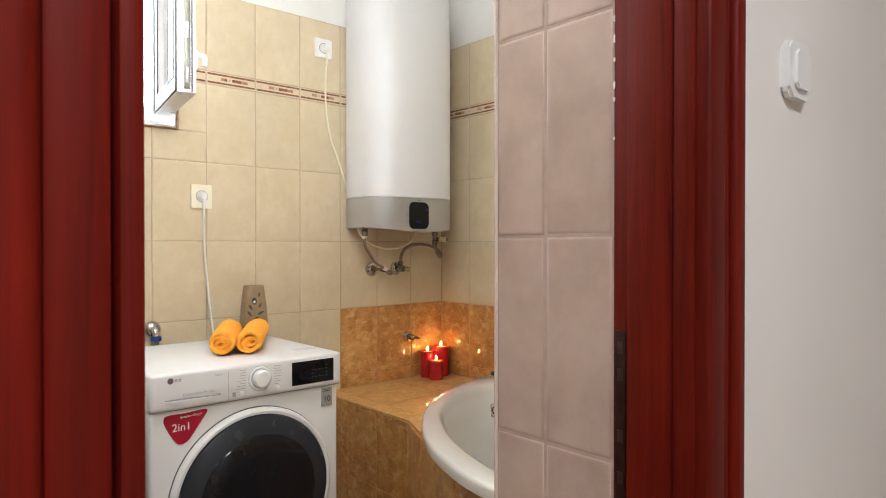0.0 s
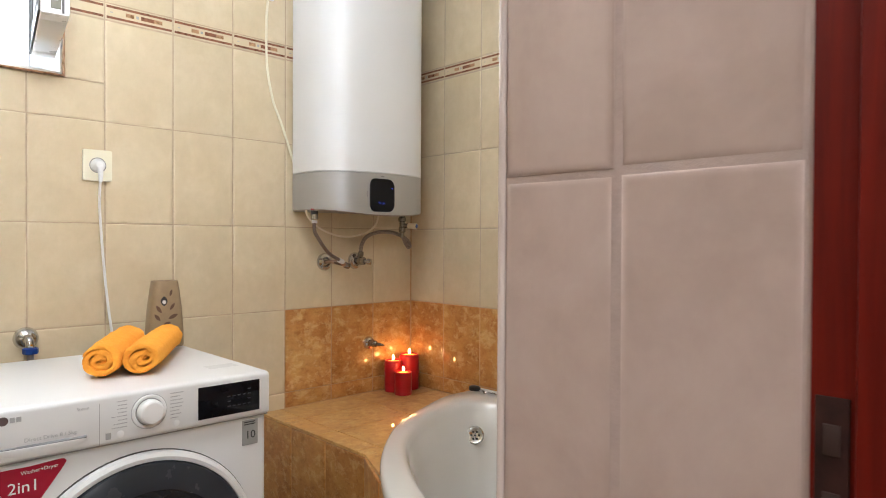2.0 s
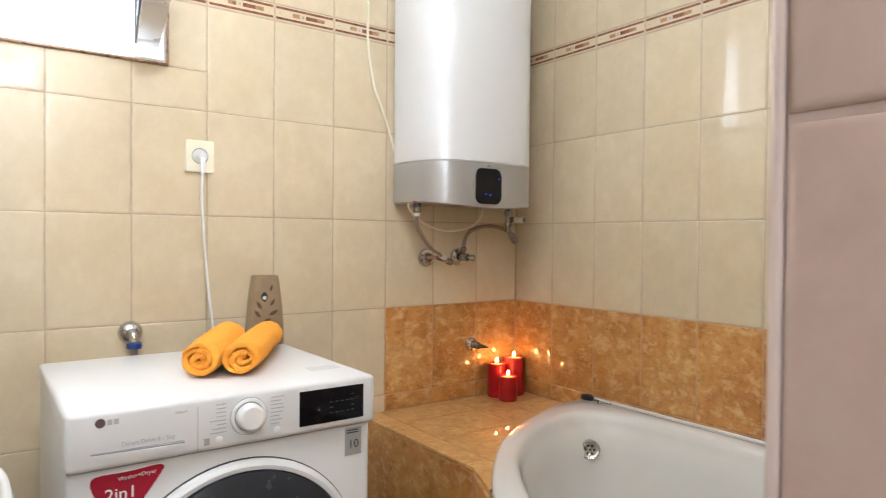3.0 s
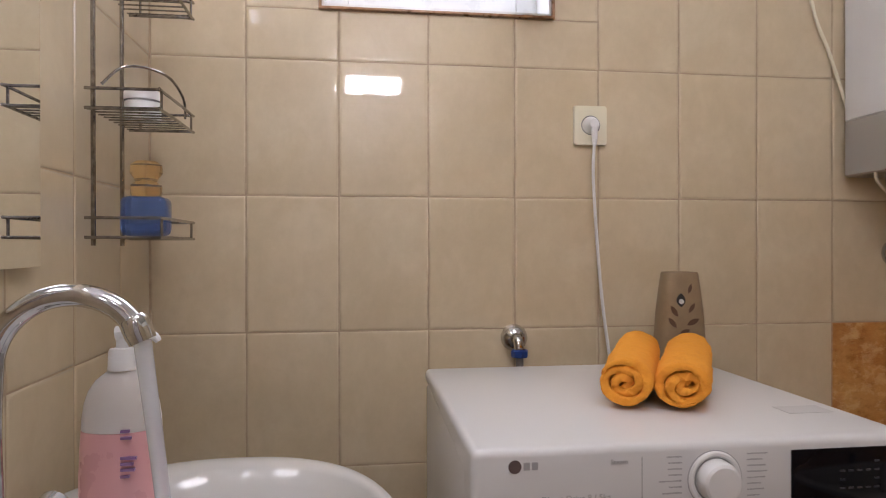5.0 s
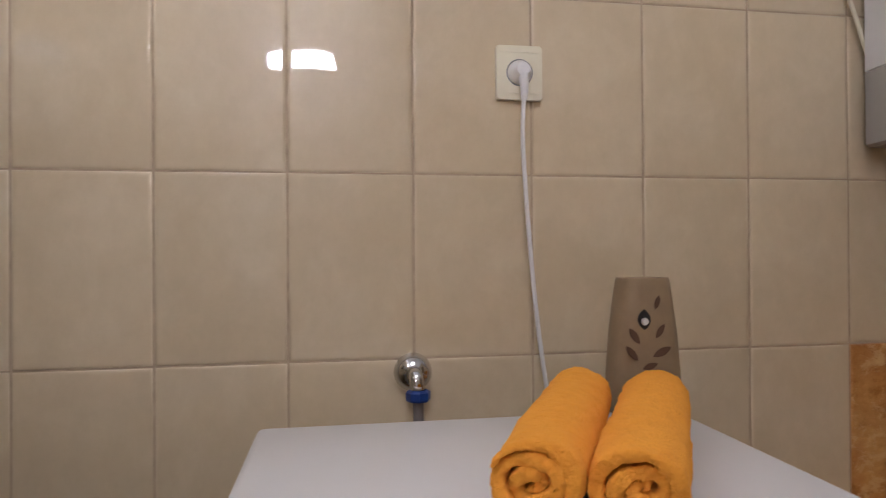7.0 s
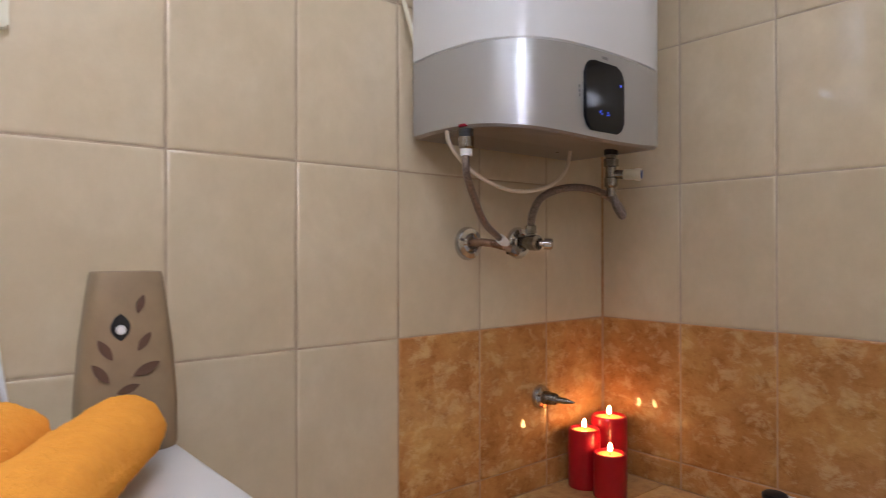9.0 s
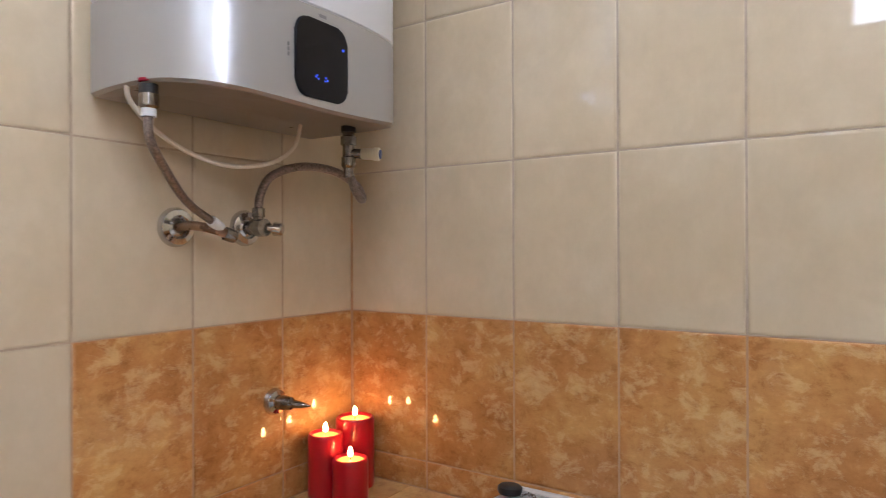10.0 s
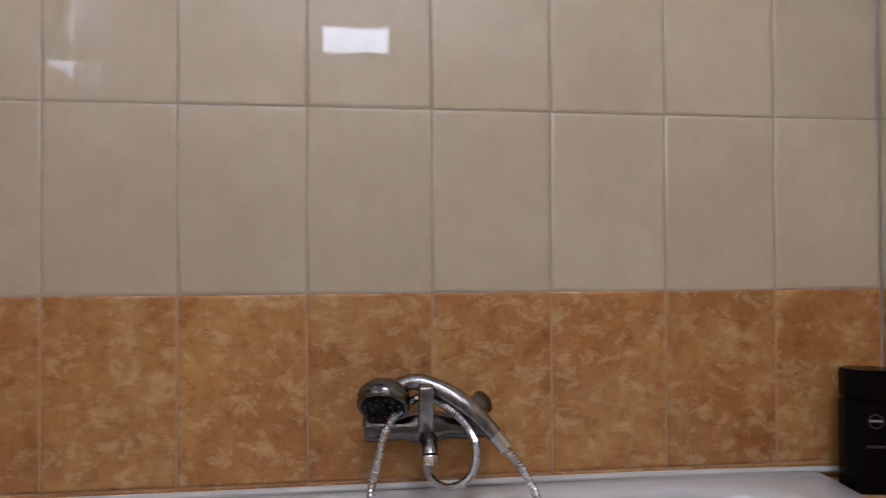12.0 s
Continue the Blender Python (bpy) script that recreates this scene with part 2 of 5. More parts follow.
# glow of the unseen lamp added at the bathroom ceiling
BATH_FILL_GLOW = glowing("bath_fill_diffuser", (1.0, 0.975, 0.95), BATH_FILL_EMIT)
BACKDROP = glowing("overcast_white", (0.93, 0.97, 1.0), 5.0)
HALL_GLOW = glowing("hall_fill_diffuser", (1.0, 0.93, 0.86), 4.0)
def silvered(t, b):
    b.inputs["Metallic"].default_value, b.inputs["Roughness"].default_value = 1.0, 0.015
    b.inputs["Base Color"].default_value = (0.86, 0.87, 0.86, 1)
MIRROR = material("mirror_silver", silvered)
PANE = glass_like("window_glass", (0.96, 0.98, 0.98), 0.0)
SOAP_SKIN = glass_like("milky_plastic", (0.90, 0.87, 0.85), 0.35, 1.15, 0.40)
SOAP = plain("pink_soap", (0.78, 0.42, 0.44), 0.3, var=0.04)
WATER = glass_like("aerated_water", (0.90, 0.94, 1.0), 0.18, 1.25, 0.5)
BLUE_GEL = glass_like("blue_gel", (0.16, 0.27, 0.62), 0.08, 1.4, 0.7)
AMBER = glass_like("amber_cap", (0.92, 0.68, 0.34), 0.05, 1.45, 0.92)
PVC = plain("white_pvc", (0.82, 0.82, 0.82), 0.3, var=0.015)
GASKET = plain("grey_gasket", (0.09, 0.09, 0.085), 0.6)
TRIM_BROWN = plain("brown_listello_print", (0.20, 0.075, 0.03), 0.3, var=0.4, scale=70)
TRIM_TAN = plain("tan_listello_print", (0.36, 0.20, 0.10), 0.3, var=0.4, scale=70)

# ---- mesh helpers ----
def emit(name, bm, mat, smooth=35):
    bmesh.ops.recalc_face_normals(bm, faces=bm.faces)
    me = bpy.data.meshes.new(name)
    bm.to_mesh(me)
    bm.free()
    me.materials.append(mat)
    if smooth:
        me.shade_smooth()
        me.set_sharp_from_angle(angle=radians(smooth))
    return me

def part(name, bm, mat, parent=None, label="", smooth=35):
    me = bm if isinstance(bm, bpy.types.Mesh) else emit(name, bm, mat, smooth)
    ob = new(name, me)
    if parent is not None:
        ob.parent = parent
        if parent.type == "EMPTY":
            ob.matrix_parent_inverse = parent.matrix_basis.inverted()
    return tagged(ob, label=label)

def thing(name, at, label, category, group=""):
    ob = new(name)
    ob.empty_display_size = 0.05
    ob.matrix_basis = Matrix.Translation(at)
    return tagged(ob, label, category, group)

def structure(name, bm, mat, label, category, smooth=0):
    return tagged(part(name, bm, mat, None, "", smooth), label, category, kind="structure")

def add_box(bm, x0, x1, y0, y1, z0, z1, bevel=0.0, segments=2):
    made = bmesh.ops.create_cube(bm, size=1, matrix=Matrix.Translation(((x0 + x1) / 2, (y0 + y1) / 2, (z0 + z1) / 2)) @ Matrix.Diagonal((abs(x1 - x0), abs(y1 - y0), abs(z1 - z0), 1)))
    if bevel:
        edges = {e for v in made["verts"] for e in v.link_edges}
        bmesh.ops.bevel(bm, geom=list(edges), offset=bevel, segments=segments, affect="EDGES", profile=0.5)
    return bm

def box(*a, **k):
    return add_box(bmesh.new(), *a, **k)

def frame_of(axis):
    z = Vector(axis).normalized()
    return z.to_track_quat("Z", "Y").to_matrix().to_4x4()

def add_lathe(bm, at, axis, profile, segments=32, squash=(1, 1)):
    """Turns (radius, height) pairs round an axis through at."""
    m = Matrix.Translation(at) @ frame_of(axis)
    rings = []
    for r, h in profile:
        if r < 1e-6:
            rings.append([bm.verts.new(m @ Vector((0, 0, h)))])
        else:
            rings.append([bm.verts.new(m @ Vector((r * squash[0] * math.cos(2 * math.pi * i / segments), r * squash[1] * math.sin(2 * math.pi * i / segments), h))) for i in range(segments)])
    for a, b in zip(rings, rings[1:]):
        for i in range(segments):
            j = (i + 1) % segments
            if len(a) == 1 and len(b) > 1:
                bm.faces.new((a[0], b[i], b[j]))
            elif len(b) == 1 and len(a) > 1:
                bm.faces.new((a[i], a[j], b[0]))
            elif len(a) > 1:
                bm.faces.new((a[i], a[j], b[j], b[i]))
    return bm

def lathe(*a, **k):
    return add_lathe(bmesh.new(), *a, **k)

def smooth_line(points, steps=8, closed=False):
    """Catmull-Rom through the points."""
    p = [Vector(q) for q in points]
    n, out = len(p), []
    for i in range(n if closed else n - 1):
        a = p[(i - 1) % n] if closed or i else p[0]
        b, c = p[i], p[(i + 1) % n]
        d = p[(i + 2) % n] if closed or i + 2 < n else p[-1]
        for s in range(steps):
            t = s / steps
            out.append(0.5 * (2 * b + (c - a) * t + (2 * a - 5 * b + 4 * c - d) * t * t + (3 * b - a - 3 * c + d) * t ** 3))
    if not closed:
        out.append(p[-1])
    return out

def add_tube(bm, points, radius, segments=10, steps=6, radii=None):
    line = smooth_line(points, steps)
    up, rings = Vector((0.13, 0.27, 0.95)), []
    for i, q in enumerate(line):
        d = (line[min(i + 1, len(line) - 1)] - line[max(i - 1, 0)]).normalized()
        side = d.cross(up)
        if side.length < 0.05:
            side = d.cross(Vector((1, 0.2, 0)))
        side.normalize()
        up = side.cross(d).normalized()
        if radii:
            f = i / (len(line) - 1) * (len(radii) - 1)
            k = min(int(f), len(radii) - 2)
            r = radii[k] + (radii[k + 1] - radii[k]) * (f - k)
        else:
            r = radius
        rings.append([bm.verts.new(q + r * (math.cos(2 * math.pi * j / segments) * side + math.sin(2 * math.pi * j / segments) * up)) for j in range(segments)])
    for a, b in zip(rings, rings[1:]):
        for j in range(segments):
            bm.faces.new((a[j], a[(j + 1) % segments], b[(j + 1) % segments], b[j]))
    bm.faces.new(rings[0][::-1])
    bm.faces.new(rings[-1])
    return bm

def tube(*a, **k):
    return add_tube(bmesh.new(), *a, **k)

def add_prism(bm, outline, z0, z1):
    lo = [bm.verts.new((x, y, z0)) for x, y in outline]
    hi = [bm.verts.new((x, y, z1)) for x, y in outline]
    n = len(lo)
    for i in range(n):
        bm.faces.new((lo[i], lo[(i + 1) % n], hi[(i + 1) % n], hi[i]))
    bm.faces.new(lo[::-1])
    bm.faces.new(hi)
    return bm

def prism(outline, z0, z1, bevel=0.0, segments=3):
    bm = add_prism(bmesh.new(), outline, z0, z1)
    if bevel:
        flat = [e for e in bm.edges if abs(e.verts[0].co.z - e.verts[1].co.z) < 1e-6]
        bmesh.ops.bevel(bm, geom=flat, offset=bevel, segments=segments, affect="EDGES")
    return bm

def moved(bm, m):
    bmesh.ops.transform(bm, matrix=m, verts=bm.verts)
    return bm

def loft(loops, cap_first=False, cap_last=False):
    bm = bmesh.new()
    rings = [[bm.verts.new(q) for q in loop] for loop in loops]
    n = len(rings[0])
    for a, b in zip(rings, rings[1:]):
        for i in range(n):
            bm.faces.new((a[i], a[(i + 1) % n], b[(i + 1) % n], b[i]))
    if cap_first:
        bm.faces.new(rings[0][::-1])
    if cap_last:
        bm.faces.new(rings[-1])
    return bm

def rounded(w, h, r, n=6):
    pts = []
    for cx, cy, a0 in ((w / 2 - r, h / 2 - r, 0), (-w / 2 + r, h / 2 - r, 90), (-w / 2 + r, -h / 2 + r, 180), (w / 2 - r, -h / 2 + r, 270)):
        for i in range(n + 1):
            a = radians(a0 + 90 * i / n)
            pts.append((cx + r * math.cos(a), cy + r * math.sin(a)))
    return pts

def lettering(text, size, m, mat, parent, name="lettering", spacing=1.0):
    """Flat raised letters, text centre at m, reading along m's x, facing m's z."""
    cu = bpy.data.curves.new("letters", "FONT")
    cu.body, cu.size, cu.extrude, cu.align_x, cu.align_y = text, size, 0.0003, "CENTER", "CENTER"
    cu.space_character = spacing
    cu.resolution_u = 3
    ob = new("letters", cu)
    bpy.context.view_layer.update()
    me = bpy.data.meshes.new_from_object(ob.evaluated_get(bpy.context.evaluated_depsgraph_get()))
    bpy.data.objects.remove(ob)
    me.transform(m)
    me.name = name
    me.materials.clear()
    me.materials.append(mat)
    return part(name, me, mat, parent)

FACE_FRONT = Matrix(((1, 0, 0, 0), (0, 0, -1, 0), (0, 1, 0, 0), (0, 0, 0, 1)))   # flat x-y work turned to face -y

# ---- the room ----
L = 0.91                  # height of the joint above the orange tiles
ROW, COL, GAP = 0.3, 0.2, 0.0028
X_LEFT, X_RIGHT, Y_BACK, Y_FRONT, CEIL = -1.6, 0.6, 0.0, -2.0, 2.62
LIST_LO, LIST_HI, TILE_TOP = 1.813, 1.863, 2.165
TILE_T = 0.008
WIN = (-1.235, -0.715, 1.633, 2.30)
BED = 0.006               # tiles stand this far in front of the wall's own face

bm = bmesh.new()
for r in ((X_LEFT - 0.15, WIN[0], 0, CEIL), (WIN[1], X_RIGHT + 0.15, 0, CEIL), (WIN[0], WIN[1], 0, WIN[2]), (WIN[0], WIN[1], WIN[3], CEIL)):
    add_box(bm, r[0], r[1], BED, 0.30, r[2], r[3])
wall_back = structure("wall_back", bm, PLASTER, "white plastered wall with cream tiles and a small window", "wall")
wall_right = structure("wall_right", box(X_RIGHT + BED, X_RIGHT + 0.15, -2.07, BED, 0, CEIL), PLASTER, "white plastered wall, cream tiles above an orange tile band", "wall")
wall_left = structure("wall_left", box(X_LEFT - 0.15, X_LEFT - BED, -2.0, BED, 0, CEIL), PLASTER, "cream tiled wall behind the washbasin", "wall")
DOOR_L, DOOR_R, DOOR_TOP = -1.454, -0.832, 2.05
bm = bmesh.new()
add_box(bm, -3.4, DOOR_L - 0.012, -2.07, Y_FRONT - BED, 0, CEIL)
add_box(bm, DOOR_R + 0.012, 1.3, -2.07, Y_FRONT - BED, 0, CEIL)
add_box(bm, DOOR_L - 0.012, DOOR_R + 0.012, -2.07, Y_FRONT - BED, DOOR_TOP, CEIL)
wall_front = structure("wall_front", bm, HALL_PAINT, "white painted partition wall with a doorway", "wall")
wall_stub = structure("wall_stub", box(DOOR_R + 0.002 + BED, -0.69, Y_FRONT - BED, -1.754, 0, CEIL), PLASTER, "short wall end beside the door, clad in pinkish tiles", "wall")
structure("ceiling", box(-3.4, 1.3, -4.6, 0.3, CEIL, CEIL + 0.1), PLASTER, "plain white ceiling", "ceiling")
floor = structure("floor", box(-3.4, 1.3, -4.6, 0.3, -0.1, -0.008), GROUT, "brown tiled floor", "floor")
structure("wall_hall_back", box(-3.4, 1.3, -4.6, -4.5, 0, CEIL), HALL_PAINT, "plain white hall wall", "wall")
structure("wall_hall_left", box(-3.5, -3.4, -4.6, -2.0, 0, CEIL), HALL_PAINT, "plain white hall wall", "wall")
structure("wall_hall_right", box(1.3, 1.4, -4.6, -2.0, 0, CEIL), HALL_PAINT, "plain white hall wall", "wall")

# window: reveal, frame, opened sash
window = thing("window_1", (-0.975, 0.2, WIN[2]), "white plastic window with its sash open into the room", "window")
window["kind"] = "structure"
bm = bmesh.new()
x0, x1, z0, z1 = WIN
for r in ((x0, x0 + 0.055, z0 + 0.03, z1), (x1 - 0.055, x1, z0 + 0.03, z1), (x0 + 0.055, x1 - 0.055, z0 + 0.03, z0 + 0.085), (x0 + 0.055, x1 - 0.055, z1 - 0.055, z1)):
    add_box(bm, r[0], r[1], 0.11, 0.18, r[2], r[3], 0.004)
part("window_frame", bm, PVC, window)
part("window_sill", box(x0, x1, 0.0, 0.11, z0 - 0.004, z0 + 0.004, 0.002), PVC, window)
bm = bmesh.new()
add_box(bm, x0 - 0.001, x0 + 0.004, 0.0, 0.11, z0, z1)
add_box(bm, x1 - 0.004, x1 + 0.001, 0.0, 0.11, z0, z1)
part("reveal", bm, PLASTER, window, smooth=0)
bm = bmesh.new()
for r in ((x0 - 0.008, x0 - 0.002, z0 - 0.008, TILE_TOP), (x1 + 0.002, x1 + 0.008, z0 - 0.008, TILE_TOP), (x0 - 0.008, x1 + 0.008, z0 - 0.010, z0 - 0.0045)):
    add_box(bm, r[0], r[1], -0.010, 0.004, r[2], r[3], 0.0015)
part("edge_strip", bm, TRIM_TAN, window, "thin brown tile edging strip")
# the sash turns on its right side and stands into the room
SASH_W, SASH_H = 0.43, 0.60
hinge = Matrix.Translation((-0.728, 0.005, 1.670)) @ Matrix.Rotation(radians(81), 4, "Z")
sash_m = hinge @ Matrix.Diagonal((-1, 1, 1, 1))
def sash_box(x0, x1, y0, y1, z0, z1, bevel=0.004):
    return moved(box(x0, x1, y0, y1, z0, z1, bevel=bevel), sash_m)
bm = bmesh.new()
for r in ((0, 0.062, 0, SASH_H), (SASH_W - 0.062, SASH_W, 0, SASH_H), (0.062, SASH_W - 0.062, 0, 0.062), (0.062, SASH_W - 0.062, SASH_H - 0.062, SASH_H)):
    add_box(bm, r[0], r[1], 0.0, 0.058, r[2], r[3], 0.005)
sash = part("sash", moved(bm, sash_m), PVC, window, "white plastic sash opened into the room")
part("pane", sash_box(0.058, SASH_W - 0.058, 0.018, 0.040, 0.058, SASH_H - 0.058, 0.0), PANE, sash, smooth=0).visible_shadow = False
bm = bmesh.new()
for r in ((0.004, 0.010, 0.004, SASH_H - 0.004), (SASH_W - 0.010, SASH_W - 0.004, 0.004, SASH_H - 0.004), (0.01, SASH_W - 0.01, 0.004, 0.010)):
    add_box(bm, r[0], r[1], 0.056, 0.063, r[2], r[3], 0.001)
for r in ((0.052, 0.062, 0.052, SASH_H - 0.052), (SASH_W - 0.062, SASH_W - 0.052, 0.052, SASH_H - 0.052), (0.062, SASH_W - 0.062, 0.052, 0.062)):
    add_box(bm, r[0], r[1], 0.055, 0.060, r[2], r[3], 0.001)
part("gasket", moved(bm, sash_m), GASKET, sash)
part("end_gasket", sash_box(SASH_W - 0.001, SASH_W + 0.0015, 0.011, 0.016, 0.004, SASH_H - 0.004, 0.0005), GASKET, sash, "black rubber gasket strip")
hardware = part("lock_rail", sash_box(SASH_W - 0.001, SASH_W + 0.002, 0.018, 0.038, 0.012, SASH_H - 0.012, 0.0006), plain("lock_rail_grey", (0.16, 0.155, 0.12), 0.4, metal=0.4, var=0.15, scale=40), sash, "grey metal locking rail on the edge")
for z in (0.03, 0.17, 0.36):
    part("lock_cam", sash_box(SASH_W + 0.001, SASH_W + 0.006, 0.023, 0.033, z, z + 0.05, 0.002), SILVER, hardware)
bm = box(SASH_W - 0.043, SASH_W - 0.020, -0.009, 0.001, 0.085, 0.145, bevel=0.004)
add_tube(bm, [(SASH_W - 0.031, -0.006, 0.130), (SASH_W - 0.031, -0.024, 0.130), (SASH_W - 0.031, -0.031, 0.124), (SASH_W - 0.033, -0.031, 0.098)], 0.0085, 10, 4)
part("window_handle", moved(bm, sash_m), PVC, sash)

# door frame, red stained wood
door = thing("door_frame", (-1.12, -2.02, 0), "dark red stained wooden door frame with moulded casing", "door frame")
door["kind"] = "structure"
bm = box(DOOR_R, DOOR_R + 0.012, -2.052, -1.969, 0, DOOR_TOP, bevel=0.002)
add_box(bm, DOOR_R - 0.0, DOOR_R + 0.012, -2.0795, -2.0522, 0, DOOR_TOP, 0.002)
add_box(bm, DOOR_R - 0.004, DOOR_R + 0.002, -2.050, -1.991, 0, DOOR_TOP - 0.014, 0.0015)
jamb = part("jamb", bm, REDWOOD, door)
chips = random.Random(21)
for z in (1.385, 1.402, 1.437, 1.462, 1.490, 1.335, 0.845):
    h = chips.uniform(0.004, 0.012)
    part("paint_chip", box(DOOR_R - 0.0008, DOOR_R + 0.002, -1.9702 - chips.uniform(0, 0.0012), -1.9684, z, z + h, bevel=0.0004, segments=1), PLASTER, jamb, "bare chip in the red paint", smooth=0)
part("strike_plate", box(DOOR_R - 0.0012, DOOR_R + 0.003, -1.988, -1.972, 0.855, 1.085, bevel=0.0005), plain("stained_metal", (0.022, 0.007, 0.005), 0.5, var=0.5, scale=60, spec=0.2), jamb, "dark worn strike plate")
bm = bmesh.new()
for z in (0.885, 0.940, 1.020, 1.055):
    add_box(bm, DOOR_R - 0.0022, DOOR_R - 0.0010, -1.984, -1.976, z, z + 0.016, 0.0004)
part("bolt_hole", bm, HOLE, jamb)
bm = box(DOOR_R + 0.004, DOOR_R + 0.045, -2.098, -2.071, 0, DOOR_TOP + 0.10, bevel=0.006, segments=3)
add_box(bm, DOOR_R + 0.048, DOOR_R + 0.068, -2.092, -2.071, 0, DOOR_TOP + 0.10, 0.004)
add_box(bm, DOOR_R + 0.071, DOOR_R + 0.098, -2.100, -2.071, 0, DOOR_TOP + 0.10, 0.008, 3)
part("casing", bm, REDWOOD, door)
bm = box(DOOR_L - 0.012, DOOR_L, -2.052, -1.969, 0, DOOR_TOP, bevel=0.002)
add_box(bm, DOOR_L - 0.012, DOOR_L, -2.0795, -2.0522, 0, DOOR_TOP, 0.002)
part("jamb", bm, REDWOOD, door)
bm = box(DOOR_L - 0.012, DOOR_L + 0.002, -2.092, -2.071, 0, DOOR_TOP + 0.10, bevel=0.004)
add_box(bm, DOOR_L - 0.046, DOOR_L - 0.013, -2.086, -2.071, 0, DOOR_TOP + 0.10, 0.004)
add_box(bm, DOOR_L - 0.115, DOOR_L - 0.047, -2.102, -2.071, 0, DOOR_TOP + 0.10, 0.010, 3)
part("casing", bm, REDWOOD, door)
bm = box(DOOR_L, DOOR_R, -2.0795, -1.969, DOOR_TOP - 0.012, DOOR_TOP, bevel=0.002)
add_box(bm, DOOR_L - 0.115, DOOR_R + 0.115, -2.096, -2.071, DOOR_TOP + 0.004, DOOR_TOP + 0.105, 0.006)
part("head", bm, REDWOOD, door)

# light switch in the hall
switch = thing("light_switch", (-0.515, -2.07, 1.458), "white plastic surface-mounted light switch on the hall wall", "light switch")
m = Matrix.Translation((-0.515, -2.070, 1.458)) @ FACE_FRONT
part("base_plate", moved(prism(rounded(0.082, 0.084, 0.014), 0.0, 0.014, 0.004), m), PLASTIC, switch)
part("rocker", moved(prism(rounded(0.050, 0.058, 0.008), 0.012, 0.019, 0.003), m), PLASTIC, switch)

# lamps
# unseen lamp, added where its image falls right in the back wall tiles
lamp = thing("reflected_lamp", (-1.07, -1.75, 1.86), "small unseen box lamp on two wires, added for its reflection in the tiles", "lamp")
bm = box(-1.205, -0.935, -1.86, -1.812, 1.845, 1.955, bevel=0.004)
# deep side plates shape its light and hide the diffuser from the right wall
for r in ((-1.210, -1.2035, 1.842, 1.958), (-0.9365, -0.930, 1.842, 1.958)):
    add_box(bm, r[0], r[1], -1.86, -1.700, r[2], r[3], 0.002)
add_box(bm, -1.2035, -0.9365, -1.81, -1.700, 1.842, 1.847)
part("housing", bm, GRANITE, lamp)
part("diffuser", box(-1.20, -0.94, -1.811, -1.806, 1.85, 1.95, bevel=0.002), PANEL, lamp)
for x in (-1.17, -0.97):
    part("wire", tube([(x, -1.836, 1.953), (x, -1.836, CEIL)], 0.0012, 6, 1), WORN, lamp)
# second unseen lamp, added to show in the right wall's glaze and light it
reflected_wall_lamp = thing("reflected_wall_lamp", (-1.59, -1.05, 2.0), "unseen white strip lamp, added above the mirror for its reflection in the tiles", "lamp")
bm = box(-1.598, -1.562, -1.21, -0.89, 1.985, 2.115, bevel=0.004)
for r in ((-1.216, -1.209), (-0.891, -0.884)):
    add_box(bm, -1.598, -1.475, r[0], r[1], 1.983, 2.117, 0.002)
part("housing", bm, GRANITE, reflected_wall_lamp)
part("diffuser", box(-1.5615, -1.556, -1.205, -0.895, 1.99, 2.11, bevel=0.002), PANEL_SOFT, reflected_wall_lamp)
# unseen lamp added at the ceiling to brighten the bathroom from above
bath_fill = thing("fill_light", (-0.85, -1.28, CEIL), "unseen round ceiling light added to fill the bathroom", "lamp")
part("diffuser", lathe((-0.85, -1.28, CEIL), (0, 0, -1), [(0.30, 0.002), (0.30, 0.014), (0.26, 0.045), (0.14, 0.070), (0.0, 0.078)], 48), BATH_FILL_GLOW, bath_fill)
tagged(part("backdrop", box(-3.2, 1.2, 1.4, 1.42, 0.6, 4.2), BACKDROP, smooth=0), "bright overcast sky outside the window", "backdrop", kind="structure")
# glowing disc added at the hall's area light, also unseen
hall_fill = thing("fill_light", (-1.6, -3.3, CEIL), "unseen round ceiling light added to brighten the hall", "lamp")
part("diffuser", lathe((-1.6, -3.3, CEIL), (0, 0, -1), [(0.16, 0), (0.16, 0.004), (0.0, 0.010)], 32), HALL_GLOW, hall_fill)

# ---- washing machine ----
WX0, WX1, WY0, WY1, WTOP = -1.027, -0.448, -0.704, -0.176, 0.857
washer = thing("washing_machine", (-0.74, -0.45, 0), "white front-loading washer dryer with a dark round door", "washing machine")
part("body", box(WX0 + 0.003, WX1 - 0.003, WY0 + 0.012, WY1, 0.018, WTOP - 0.026, bevel=0.012, segments=3), ENAMEL, washer)
part("print", box(-0.545, -0.475, -0.600, -0.560, WTOP + 0.0002, WTOP + 0.0006), FAINT_PRINT, washer, "faint worn print on the lid", smooth=0)
FY = WY0 - 0.004          # front of the control panel
ALONG_X = Matrix(((0, 0, 1, 0), (1, 0, 0, 0), (0, 1, 0, 0), (0, 0, 0, 1)))
cover = prism([(FY, 0.757), (FY, WTOP), (WY1 - 0.002, WTOP), (WY1 - 0.002, WTOP - 0.026), (FY + 0.05, WTOP - 0.026), (FY + 0.05, 0.757)], WX0, WX1)
bmesh.ops.bevel(cover, geom=cover.edges[:], offset=0.010, segments=4, affect="EDGES", profile=0.5)
panel = part("top_cover", moved(cover, ALONG_X), ENAMEL, washer, "white lid and control panel in one piece", smooth=50)
